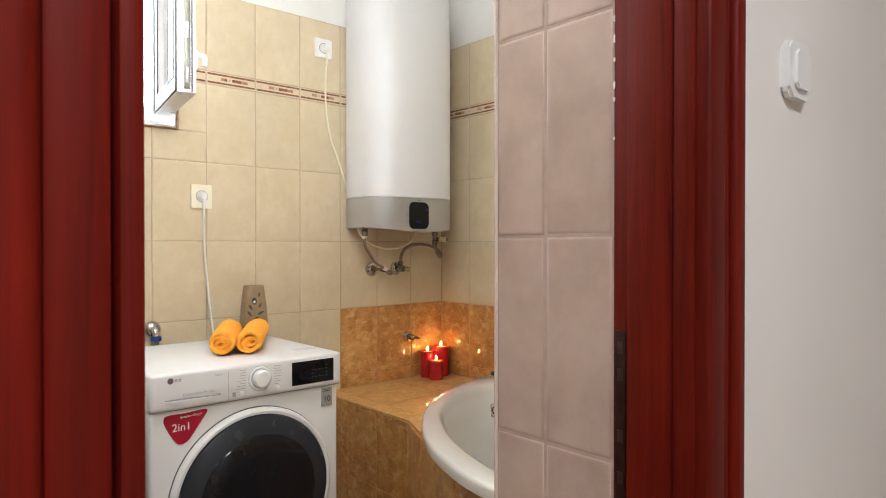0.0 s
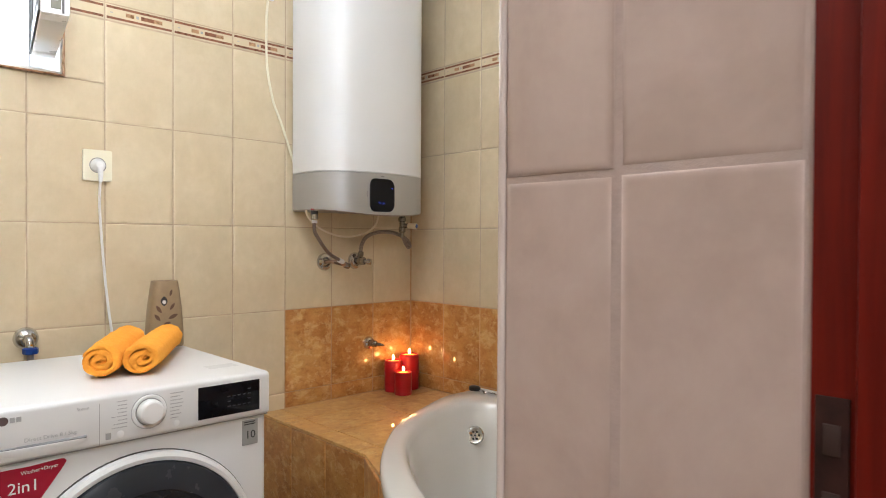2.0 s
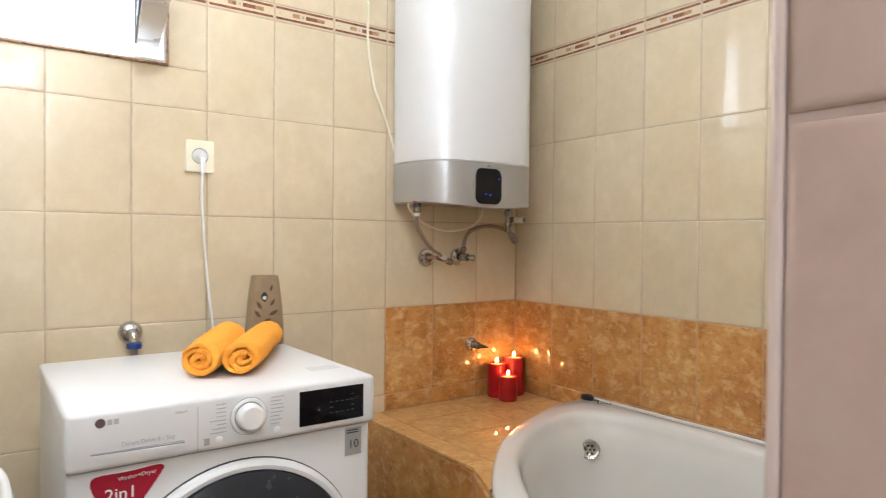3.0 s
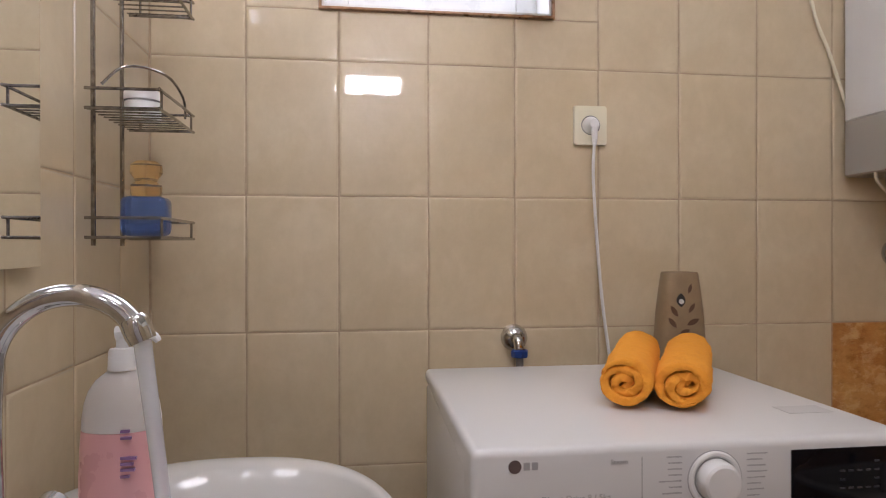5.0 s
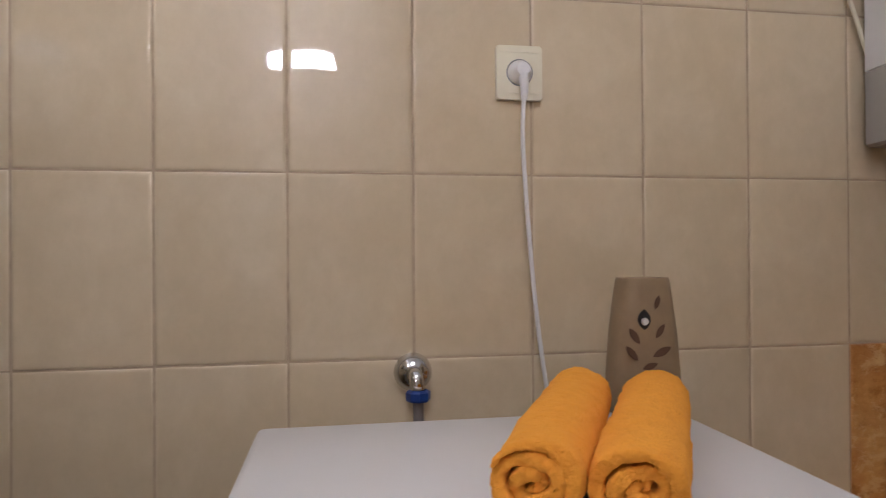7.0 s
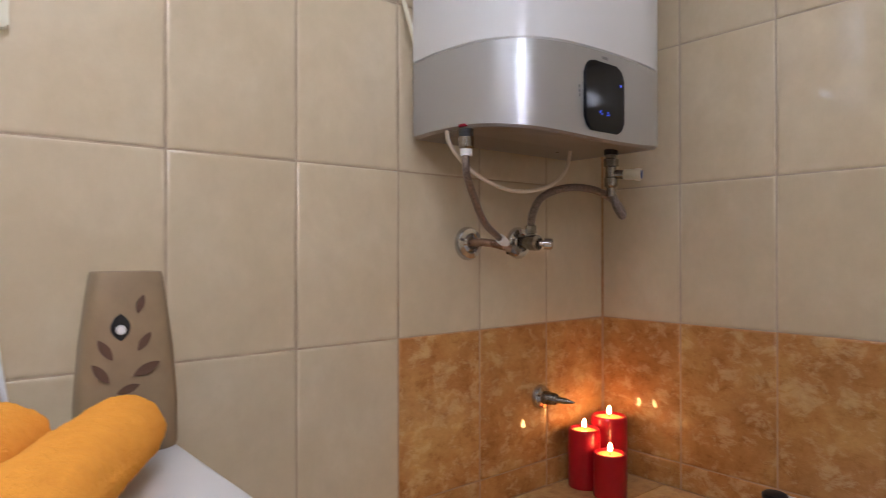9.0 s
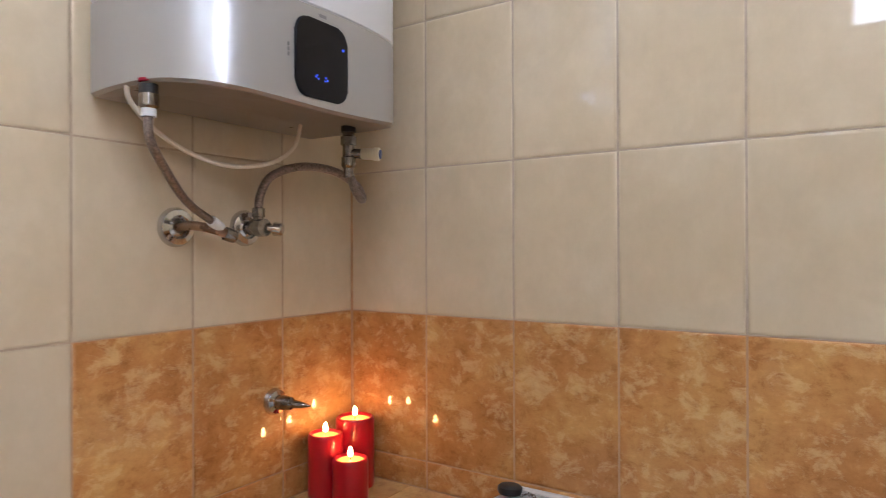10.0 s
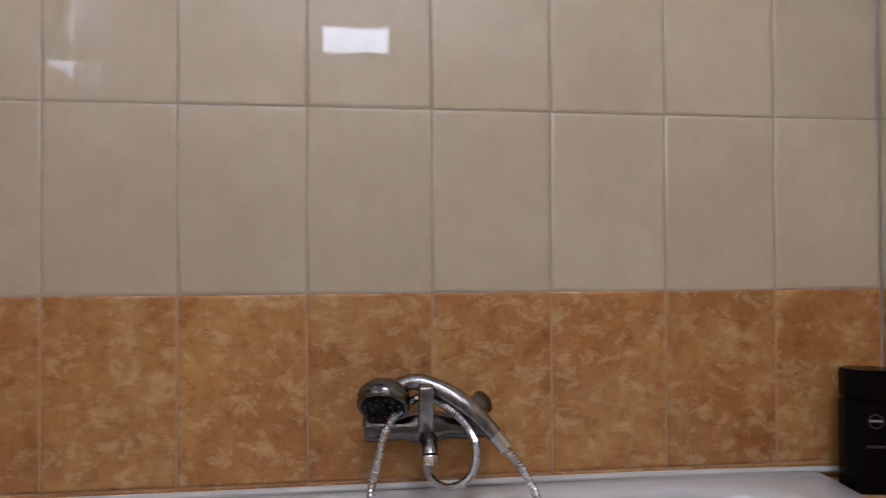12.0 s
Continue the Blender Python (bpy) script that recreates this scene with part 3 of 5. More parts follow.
part("panel_seam", box(WX0 + 0.004, WX1 - 0.004, WY0 + 0.004, WY0 + 0.02, 0.7545, 0.7575), GREY_BADGE, washer, "thin grey gap under the panel", smooth=0)
part("display", box(-0.621, -0.477, FY - 0.0016, FY + 0.002, 0.772, 0.842, bevel=0.0008), BLACK_GLASS, panel, "black glass display")
bm = bmesh.new()
random.seed(4)
for i in range(4):
    for j in range(5):
        if random.random() < 0.7:
            add_box(bm, -0.555 + j * 0.012, -0.548 + j * 0.012, FY - 0.0022, FY - 0.0015, 0.790 + i * 0.011, 0.7925 + i * 0.011)
part("display_print", bm, DIM_PRINT, panel, smooth=0)
part("dial_ring", lathe((-0.723, FY + 0.001, 0.8105), (0, -1, 0), [(0.0, 0.0), (0.0345, 0.0), (0.0345, 0.0022), (0.0325, 0.004), (0.029, 0.004), (0.0265, 0.002)], 48), PLASTIC, panel)
part("dial_line", lathe((-0.723, FY + 0.001, 0.8105), (0, -1, 0), [(0.0358, 0.0), (0.0358, 0.0014), (0.0343, 0.0016), (0.0343, 0.0)], 48), FINE_PRINT, panel)
part("dial_gap", lathe((-0.723, FY + 0.001, 0.8105), (0, -1, 0), [(0.0275, 0.0), (0.0275, 0.0042), (0.0262, 0.0042), (0.0255, 0.0)], 48), GREY_BADGE, panel)
dial = part("dial", lathe((-0.723, FY, 0.8105), (0, -1, 0), [(0.0255, 0.0), (0.0255, 0.012), (0.0235, 0.020), (0.0205, 0.0225), (0.0, 0.0235)], 48), PLASTIC, panel, "round white plastic programme dial")
for side, x in ((-1, -0.766), (1, -0.680)):
    bm = bmesh.new()
    words = random.Random(5 + side)
    for i in range(8):
        w = 0.016 + 0.014 * words.random()
        z = 0.840 - i * 0.0074
        e = x - w if side < 0 else x
        stop = e + w
        while e < stop:
            k = min(words.uniform(0.0012, 0.0034), stop - e)
            add_box(bm, e, e + k, FY - 0.0003, FY + 0.001, z - words.uniform(0.0007, 0.0011), z + words.uniform(0.0007, 0.0012))
            e += k + 0.0006
    part("programme_print", bm, FINE_PRINT, panel, "rows of fine grey print", smooth=0)
for x, z, r in ((-0.7790, 0.7745, 0.0075), (-0.668, 0.7755, 0.007)):
    part("button", lathe((x, FY + 0.001, z), (0, -1, 0), [(0.0, 0.0018), (r * 0.8, 0.0018), (r, 0.001), (r, 0)], 20), PLASTIC, panel)
bm = box(-0.806, -0.796, FY - 0.0004, FY + 0.001, 0.768, 0.781)
part("symbol", bm, GREY_BADGE, panel, smooth=0)
# drawer with a scooped grip
part("drawer_seam", box(-0.8175, -0.8165, FY - 0.0002, FY + 0.001, 0.760, 0.842), GREY_BADGE, panel, smooth=0)
# a grey wedge laid on the panel stands for the shade in the grip
bm = bmesh.new()
scoop = []
for k in range(13):
    u = k / 12
    x = -0.990 + 0.150 * u
    d = 0.012 * math.sin(math.pi * min(1, u * 0.9 + 0.08))
    k2 = 0.0005 + 0.0018 * u
    scoop.append(((x, FY - 0.0004, 0.7865 - 0.003 * u + k2), (x, FY - 0.0030, 0.7858 - 0.003 * u), (x, FY - 0.001 - d * 0.15, 0.7850 - k2 - 0.003 * u)))
for a, b in zip(scoop, scoop[1:]):
    va, vb = [bm.verts.new(q) for q in a], [bm.verts.new(q) for q in b]
    for i in range(2):
        bm.faces.new((va[i], va[i + 1], vb[i + 1], vb[i]))
part("grip_shadow_gap", bm, GREY_PRINT, panel)
lip = []
for k in range(17):
    u = k / 16
    x, e = -0.992 + 0.154 * u, math.sin(math.pi * u) ** 0.6
    top = 0.7845 - 0.003 * u
    lip.append([Vector((x, FY + 0.001, top)), Vector((x, FY - 0.001 - 0.0035 * e, top - 0.0008)), Vector((x, FY - 0.001 - 0.0042 * e, top - 0.004 * e - 0.001)), Vector((x, FY - 0.0008, top - 0.0185 * e - 0.002)), Vector((x, FY + 0.001, top - 0.0190 * e - 0.002))])
part("drawer_grip", loft(lip, True, True), ENAMEL, panel)
part("maker_emblem", lathe((-0.975, FY + 0.001, 0.8365), (0, -1, 0), [(0.0, 0.0016), (0.0080, 0.0016), (0.0080, 0.0)], 24), plain("emblem_grey", (0.12, 0.085, 0.085), 0.35), panel, "small round grey emblem")
bm = bmesh.new()
for x in (-0.9645, -0.9545):
    add_box(bm, x, x + 0.0075, FY - 0.0006, FY + 0.001, 0.8320, 0.8412)
part("maker_mark", bm, FINE_PRINT, panel, smooth=0)
def on_front(x, z, out=0.0006):
    return Matrix.Translation((x, FY - out, z)) @ FACE_FRONT
lettering("Direct Drive 8 / 5kg", 0.0105, on_front(-0.900, 0.7955), FINE_PRINT, panel)
lettering("Steam", 0.009, on_front(-0.846, 0.8370), FINE_PRINT, panel)
# door
DX, DZ, DR = -0.732, 0.478, 0.247
face_y = WY0 + 0.012
wdoor = part("door", lathe((DX, face_y, DZ), (0, -1, 0), [(DR - 0.004, -0.002), (DR, 0.004), (DR - 0.002, 0.014), (DR - 0.010, 0.020), (DR - 0.018, 0.019), (DR - 0.021, 0.010), (0.15, 0.004)], 72), ENAMEL, washer, "white ring of the round door")
part("glass_rim", lathe((DX, face_y, DZ), (0, -1, 0), [(DR - 0.018, 0.012), (DR - 0.022, 0.024), (DR - 0.045, 0.036), (DR - 0.072, 0.042), (DR - 0.074, 0.040)], 72), plain("slate_plastic", (0.022, 0.025, 0.031), 0.25, var=0.08, spec=0.3), wdoor, "slate grey rim of the door glass")
part("door_glass", lathe((DX, face_y, DZ), (0, -1, 0), [(DR - 0.073, 0.040), (DR - 0.078, 0.044), (0.12, 0.050), (0.0, 0.054)], 72), DARK_GLASS, wdoor, "domed smoked dark door glass")
part("door_gap", lathe((DX, face_y, DZ), (0, -1, 0), [(DR - 0.002, 0.0), (DR + 0.001, 0.0012), (DR + 0.002, 0.0)], 72), GASKET, wdoor)
# stickers and badge on the front under the panel
SY = face_y - 0.0004
def front_flat(outline, mat, name, parent, out=0.0, label=""):
    return part(name, moved(add_prism(bmesh.new(), outline, 0.0, 0.0008), Matrix.Translation((0, SY - out, 0)) @ FACE_FRONT), mat, parent, label, smooth=0)
st = smooth_line([(-0.978, 0.7425, 0), (-0.930, 0.7425, 0), (-0.884, 0.7455, 0), (-0.872, 0.7425, 0), (-0.874, 0.733, 0), (-0.905, 0.690, 0), (-0.922, 0.668, 0), (-0.938, 0.660, 0), (-0.953, 0.664, 0), (-0.968, 0.684, 0), (-0.985, 0.716, 0), (-0.988, 0.733, 0)], 4, True)
sticker = front_flat([(q.x, q.y) for q in st], RED_STICKER, "sticker", washer, 0.0, "dark red sticker with white words")
lettering("2in1", 0.030, Matrix.Translation((-0.941, SY - 0.0014, 0.706)) @ FACE_FRONT, WHITE_PRINT, sticker)
lettering("Washer+Dryer", 0.0098, Matrix.Translation((-0.915, SY - 0.0014, 0.7335)) @ FACE_FRONT @ Matrix.Rotation(radians(3), 4, "Z"), WHITE_PRINT, sticker)
badge = part("badge", box(-0.5115, -0.473, SY - 0.0012, SY + 0.001, 0.689, 0.747, bevel=0.0006), GREY_BADGE, washer, "small grey guarantee badge")
lettering("10", 0.026, Matrix.Translation((-0.492, SY - 0.0018, 0.712)) @ FACE_FRONT, DARK_PRINT, badge)
bm = bmesh.new()
for z in (0.741, 0.736):
    add_box(bm, -0.507, -0.480, SY - 0.0018, SY - 0.0010, z, z + 0.0022)
part("badge_print", bm, DARK_PRINT, badge, smooth=0)
part("plinth", box(WX0 + 0.01, WX1 - 0.01, WY0 + 0.03, WY1 - 0.02, 0.02, 0.06, bevel=0.003), UNDER, washer)
for x in (WX0 + 0.06, WX1 - 0.06):
    for y in (WY0 + 0.06, WY1 - 0.06):
        part("foot", lathe((x, y, 0), (0, 0, 1), [(0.022, 0.0), (0.022, 0.008), (0.012, 0.010), (0.012, 0.03)], 16), BLACK, washer)

# ---- rolled towels ----
from mathutils import noise
def towel(front, back, radius, seed, tail, lab):
    """A soft cloth rolled into a spiral; the roll runs from front to back."""
    a, b = Vector(front), Vector(back)
    ob = thing("rolled_towel", (a.x, a.y, a.z - radius), lab, "towel", "rolled towels")
    axis = (b - a).normalized()
    side = axis.cross(Vector((0, 0, 1))).normalized()
    up = side.cross(axis)
    rng = random.Random(seed)
    wob = [(rng.uniform(2, 5), rng.uniform(0, 6.28), rng.uniform(0.4, 1.0)) for _ in range(5)]
    turns, thick = 2.8, radius / 3.0
    n, m = 200, 30
    bm = bmesh.new()
    start = radians(tail) - 2 * math.pi * turns
    rings = []
    length = (b - a).length
    for i in range(n + 1):
        u = i / n
        ang = start + 2 * math.pi * turns * u
        r = thick * 0.06 + (radius - thick * 0.56) * u
        r *= 1 + 0.22 * sum(w * math.sin(k * ang * 0.5 + p) for k, p, w in wob) / 2.5 * (1 - 0.7 * u)
        half = thick * (0.475 + 0.05 * math.sin(2.3 * ang + 2 * seed))
        if u > 0.86:
            k = (u - 0.86) / 0.14
            r -= thick * 0.40 * k * k
            half *= 1 - 0.8 * k * k
        row = []
        for j in range(m + 1):
            s = 0.5 - 0.5 * math.cos(math.pi * j / m)
            swell = 1 + 0.04 * math.sin(math.pi * s) + 0.014 * math.sin(9 * s + 2 * ang) + 0.010 * math.sin(17 * s - 3 * ang + seed)
            tuck = 0.006 * (1 - u) - 0.0035 * math.sin(1.3 * ang + seed)
            along = tuck + s * (length - 1.5 * tuck)
            pinch = math.sqrt(1 - (1 - min(j, m - j) / 4) ** 2) * 0.85 + 0.15 if min(j, m - j) < 4 else 1.0
            for sign in (-1, 1):
                rr = (r + sign * half * pinch) * swell
                q = a + axis * along + side * (rr * math.cos(ang) * 1.0) + up * max(rr * math.sin(ang) * 0.85, -radius * 0.80)
                pile = noise.noise(q * 65 + Vector((seed, 0, 0))) * 0.0026 + noise.noise(q * 210) * 0.0014
                row.append(bm.verts.new(q + sign * pile * (side * math.cos(ang) + up * max(0.0, math.sin(ang))) - axis * pile * (1 if j < 4 else 0)))
        rings.append(row)
    for p, q in zip(rings, rings[1:]):
        for j in range(m):
            bm.faces.new((p[2 * j], p[2 * j + 2], q[2 * j + 2], q[2 * j]))
            bm.faces.new((p[2 * j + 1], q[2 * j + 1], q[2 * j + 3], p[2 * j + 3]))
        bm.faces.new((p[0], q[0], q[1], p[1]))
        bm.faces.new((p[2 * m], p[2 * m + 1], q[2 * m + 1], q[2 * m]))
    for row in (rings[0], rings[-1]):
        for j in range(m):
            bm.faces.new((row[2 * j], row[2 * j + 1], row[2 * j + 3], row[2 * j + 2]))
    cloth = part("cloth", bm, TERRY, ob, smooth=60)
    return ob
towel((-0.773, -0.552, WTOP + 0.0390), (-0.612, -0.240, WTOP + 0.0390), 0.0485, 3, 155, "orange terry towel rolled up on the washing machine")
towel((-0.692, -0.578, WTOP + 0.0390), (-0.516, -0.270, WTOP + 0.0390), 0.0485, 8, -62, "orange terry towel rolled up on the washing machine")

# ---- air freshener ----
fresh = thing("air_freshener", (-0.503, -0.19, WTOP), "tan flat vase-shaped air freshener with leaf cut-outs", "air freshener")
loops = []
for z, w, d in ((0.0, 0.048, 0.034), (0.004, 0.0495, 0.036), (0.05, 0.049, 0.036), (0.11, 0.0445, 0.034), (0.16, 0.038, 0.031), (0.184, 0.0345, 0.029), (0.188, 0.033, 0.0275), (0.186, 0.029, 0.024), (0.178, 0.027, 0.022)):
    loops.append([Vector((-0.499 + math.copysign(abs(math.cos(t)) ** 0.6, math.cos(t)) * w, -0.19 + math.copysign(abs(math.sin(t)) ** 0.6, math.sin(t)) * d, WTOP + z)) for t in [2 * math.pi * k / 40 for k in range(40)]])
fbody = part("shell", loft(loops, True, True), TAN, fresh)
def leaf(cx, cz, length, turn, mat, name, width=0.36, out=0.0):
    n = 9
    pts = []
    for k in range(n + 1):
        u = k / n
        pts.append((length * (u - 0.5), width * length * 0.5 * math.sin(math.pi * u) ** 0.8))
    for k in range(n - 1, 0, -1):
        u = k / n
        pts.append((length * (u - 0.5), -width * length * 0.5 * math.sin(math.pi * u) ** 0.8))
    h = cz - WTOP
    d = 0.036 if h < 0.06 else 0.036 - (h - 0.06) / 0.124 * 0.007
    m = Matrix.Translation((cx - 0.012, -0.19 - d - 0.0004 - out, cz)) @ Matrix.Rotation(radians(-3.5), 4, "X") @ FACE_FRONT @ Matrix.Rotation(radians(turn), 4, "Z")
    return part(name, moved(add_prism(bmesh.new(), pts, -0.002, 0.0012), m), mat, fbody, smooth=0)
leaf(-0.500, 0.989, 0.028, 90, BLACK, "nozzle_hole", 0.66)
part("nozzle", lathe((-0.512, -0.2225, 0.9865), (0, -1, 0), [(0.0, 0.006), (0.0040, 0.005), (0.0052, 0.002), (0.0052, 0.0)], 16), FAINT_PRINT, fbody, "small white spray nozzle")
for cx, cz, ln, tn in ((-0.4805, 1.012, 0.020, 72), (-0.4775, 0.973, 0.023, 55), (-0.5145, 0.967, 0.025, 122), (-0.4755, 0.945, 0.029, 25), (-0.5190, 0.944, 0.025, 128), (-0.4935, 0.926, 0.023, 18)):
    leaf(cx, cz, ln, tn, CUT, "leaf_cutout")

# ---- sockets, cables, washer tap ----
def wall_socket(x, z, w, h, mat, lab, plug_mat):
    ob = thing("wall_socket", (x, 0, z), lab, "socket", "wall sockets")
    m = Matrix.Translation((x, -0.001, z)) @ FACE_FRONT
    part("cover_plate", moved(prism(rounded(w, h, 0.004), 0.0, 0.010, 0.0025), m), mat, ob)
    part("socket_ring", lathe((x, -0.0108, z), (0, -1, 0), [(0.0225, 0.0), (0.0225, 0.0008), (0.0205, 0.0008), (0.0205, -0.001)], 32), GREY_PRINT, ob)
    for s in (-1, 1):
        part("ridge", box(x - w / 2 + 0.006, x + w / 2 - 0.006, -0.0120, -0.0105, z + s * (h / 2 - 0.011) - 0.0006, z + s * (h / 2 - 0.011) + 0.0006), mat, ob)
    part("plug", lathe((x, -0.008, z), (0, -1, 0), [(0.0195, 0.0), (0.0195, 0.008), (0.015, 0.017), (0.011, 0.028), (0.0, 0.030)], 24), plug_mat, ob)
    return ob
wall_socket(-0.623, 1.379, 0.078, 0.090, CREAM_PLASTIC, "cream plastic wall socket with a white plug in it", PLASTIC)
wall_socket(-0.090, 2.046, 0.080, 0.080, PLASTIC, "white wall socket with the water heater's plug", PLASTIC)
cable = thing("power_cable", (-0.62, -0.03, 0.9), "white washing machine cable hanging down the tiled wall", "cable")
part("strain_relief", tube([(-0.622, -0.030, 1.372), (-0.622, -0.034, 1.350), (-0.622, -0.033, 1.330)], 0.007, 10, 4, [0.0085, 0.007, 0.005]), PLASTIC, cable)
part("lead", tube([(-0.622, -0.033, 1.335), (-0.624, -0.030, 1.27), (-0.617, -0.026, 1.16), (-0.606, -0.024, 1.03), (-0.595, -0.024, 0.93), (-0.578, -0.026, 0.80), (-0.56, -0.03, 0.60)], 0.0036, 8, 6), PLASTIC, cable)
cable2 = thing("power_cable", (-0.05, -0.03, 1.6), "white water heater cable hanging from the upper socket", "cable")
part("lead", tube([(-0.090, -0.036, 2.040), (-0.090, -0.035, 2.0), (-0.088, -0.022, 1.92), (-0.084, -0.018, 1.78), (-0.062, -0.018, 1.66), (-0.028, -0.018, 1.58), (0.002, -0.018, 1.50), (0.03, -0.018, 1.42)], 0.0040, 8, 6), CREAM_PLASTIC, cable2)
tap = thing("washer_tap", (-0.80, 0, 0.885), "chrome wall tap with a blue handle feeding the washer", "tap")
part("wall_flange", lathe((-0.803, 0.0, 0.889), (0, -1, 0), [(0.031, -0.002), (0.031, 0.004), (0.028, 0.014), (0.019, 0.022), (0.013, 0.025)], 32), CHROME, tap)
part("tap_body", tube([(-0.803, -0.016, 0.890), (-0.802, -0.030, 0.888), (-0.801, -0.037, 0.878), (-0.800, -0.038, 0.864)], 0.012, 14, 5), CHROME, tap)
part("tap_nut", lathe((-0.799, -0.038, 0.850), (0, 0, 1), [(0.018, 0.0), (0.0195, 0.003), (0.0195, 0.014), (0.014, 0.018)], 8), BLUE, tap, "blue plastic union nut", smooth=20)
part("hose", tube([(-0.799, -0.038, 0.855), (-0.799, -0.045, 0.80), (-0.80, -0.075, 0.70), (-0.80, -0.10, 0.55)], 0.0085, 10, 5), UNDER, tap)

# ---- water heater ----
heater = thing("water_heater", (0.21, -0.14, 1.25), "tall white electric water heater with a silver lower band", "water heater")
HX, HW = 0.238, 0.222
def heater_outline(inset=0.0):
    """Plan of the tank: flat back, softly bowed front, large round corners."""
    pts = []
    front, back = -0.284 + inset, -0.022
    ctrl = [(HX - HW + inset, back), (HX - HW - 0.006 + inset, -0.10), (HX - HW + 0.004 + inset, -0.185), (HX - HW + 0.048, -0.248 + inset), (HX - HW + 0.115, -0.276 + inset),
            (HX, front), (HX + HW - 0.115, -0.279 + inset), (HX + HW - 0.045, -0.262 + inset), (HX + HW - 0.006 - inset, -0.212), (HX + HW + 0.004 - inset, -0.12), (HX + HW - inset, back)]
    return [(q.x, q.y) for q in smooth_line([(x, y, 0) for x, y in ctrl], 5)]
def bottom_z(x):
    return 1.249 + 0.017 * min(1.0, abs(x - HX) / HW) ** 2
out0, out1 = heater_outline(0.0), heater_outline(0.006)
part("tank", loft([[Vector((x, y, z)) for x, y in o] for o, z in ((out1, 1.397), (out0, 1.4025), (out0, 2.30), (heater_outline(0.02), 2.33))], False, True), ENAMEL, heater, smooth=30)
band = part("silver_band", loft([[Vector((x, y, bottom_z(x) + 0.004)) for x, y in out0], [Vector((x, y, 1.3985)) for x, y in out0], [Vector((x, y, 1.3995)) for x, y in heater_outline(0.008)]]), SILVER, heater, "silver painted lower cover")
# the base colour is tinted warm for the candlelight mirrored underneath
part("underside", loft([[Vector((x, y, bottom_z(x) + 0.005)) for x, y in out0], [Vector((x, y, bottom_z(x))) for x, y in out1], [Vector((HX + (x - HX) * 0.6, -0.15 + (y + 0.15) * 0.6, bottom_z(x) + 0.012)) for x, y in out1]], False, True), plain("underside_candlelit_silver", (0.34, 0.30, 0.27), 0.32, metal=0.35, var=0.08), heater, "silver underside, warm candlelight reflection put into its colour")
disp = part("display", moved(prism(rounded(0.108, 0.116, 0.022), 0.0, 0.006, 0.002), Matrix.Translation((0.220, -0.2795, 1.322)) @ Matrix.Rotation(radians(1.0), 4, "Z") @ FACE_FRONT), BLACK_GLASS, heater, "black glass touch display with blue lights")
bm = bmesh.new()
for x, z in ((0.2020, 1.2945), (0.2045, 1.2970), (0.2070, 1.2925), (0.2230, 1.2965), (0.2260, 1.2930), (0.2215, 1.2915)):
    add_box(bm, x, x + 0.0026, -0.2868, -0.2856, z, z + 0.0022)
part("led", bm, BLUE_GLOW, disp, smooth=0)
bm = bmesh.new()
add_box(bm, 0.2600, 0.2635, -0.2868, -0.2856, 1.346, 1.3495)
part("led", bm, BLUE_GLOW, disp, smooth=0)
bm = bmesh.new()
add_box(bm, 0.213, 0.245, -0.2838, -0.2822, 1.386, 1.391)
part("maker_mark", bm, GREY_PRINT, band, smooth=0)
bm = bmesh.new()
for z in (1.315, 1.322, 1.329):
    add_box(bm, 0.1530, 0.1545, -0.2838, -0.2815, z, z + 0.005)
part("fine_print", bm, GREY_PRINT, band, smooth=0)
# pipework under the heater
part("hot_outlet", lathe((0.024, -0.154, 1.272), (0, 0, -1), [(0.0132, 0.0), (0.0132, 0.0035), (0.011, 0.004), (0.0, 0.004)], 18), RED_STICKER, heater, "red ring on the hot outlet")
part("outlet_collar", lathe((0.024, -0.154, 1.265), (0, 0, -1), [(0.0125, 0.0), (0.0125, 0.013), (0.009, 0.014)], 18), BLACK, heater, "black plastic collar")
part("outlet_collar", lathe((0.424, -0.150, 1.275), (0, 0, -1), [(0.0140, 0.0), (0.0140, 0.014), (0.010, 0.015)], 18), BLACK, heater, "black plastic collar")
part("outlet_stub", lathe((0.024, -0.154, 1.266), (0, 0, -1), [(0.0105, 0.0), (0.0105, 0.012), (0.013, 0.014), (0.013, 0.030), (0.009, 0.034)], 12), WORN, heater)
hot = thing("hot_water_hose", (0.024, -0.154, 1.08), "worn braided steel hose from heater to wall pipe", "hose")
part("braid", tube([(0.024, -0.154, 1.236), (0.026, -0.152, 1.195), (0.062, -0.130, 1.160), (0.118, -0.098, 1.118), (0.176, -0.074, 1.093), (0.206, -0.066, 1.080)], 0.0064, 10, 6), BRAID, hot)
part("end_sleeve", tube([(0.024, -0.154, 1.246), (0.024, -0.154, 1.222)], 0.0098, 12, 2), PLASTIC, hot, "white sleeve")
part("end_sleeve", tube([(0.182, -0.073, 1.0905), (0.204, -0.066, 1.0805)], 0.0092, 12, 2), PLASTIC, hot, "white sleeve")
def wall_cock(x, z):
    ob = thing("wall_cock", (x, 0, z), "worn chrome wall valve under the water heater", "valve", "wall valves")
    part("rosette", lathe((x, 0.001, z), (0, -1, 0), [(0.033, -0.003), (0.033, 0.004), (0.029, 0.011), (0.020, 0.013), (0.017, 0.009), (0.012, 0.012)], 32), CHROME, ob)
    return ob
c1 = wall_cock(0.166, 1.081)
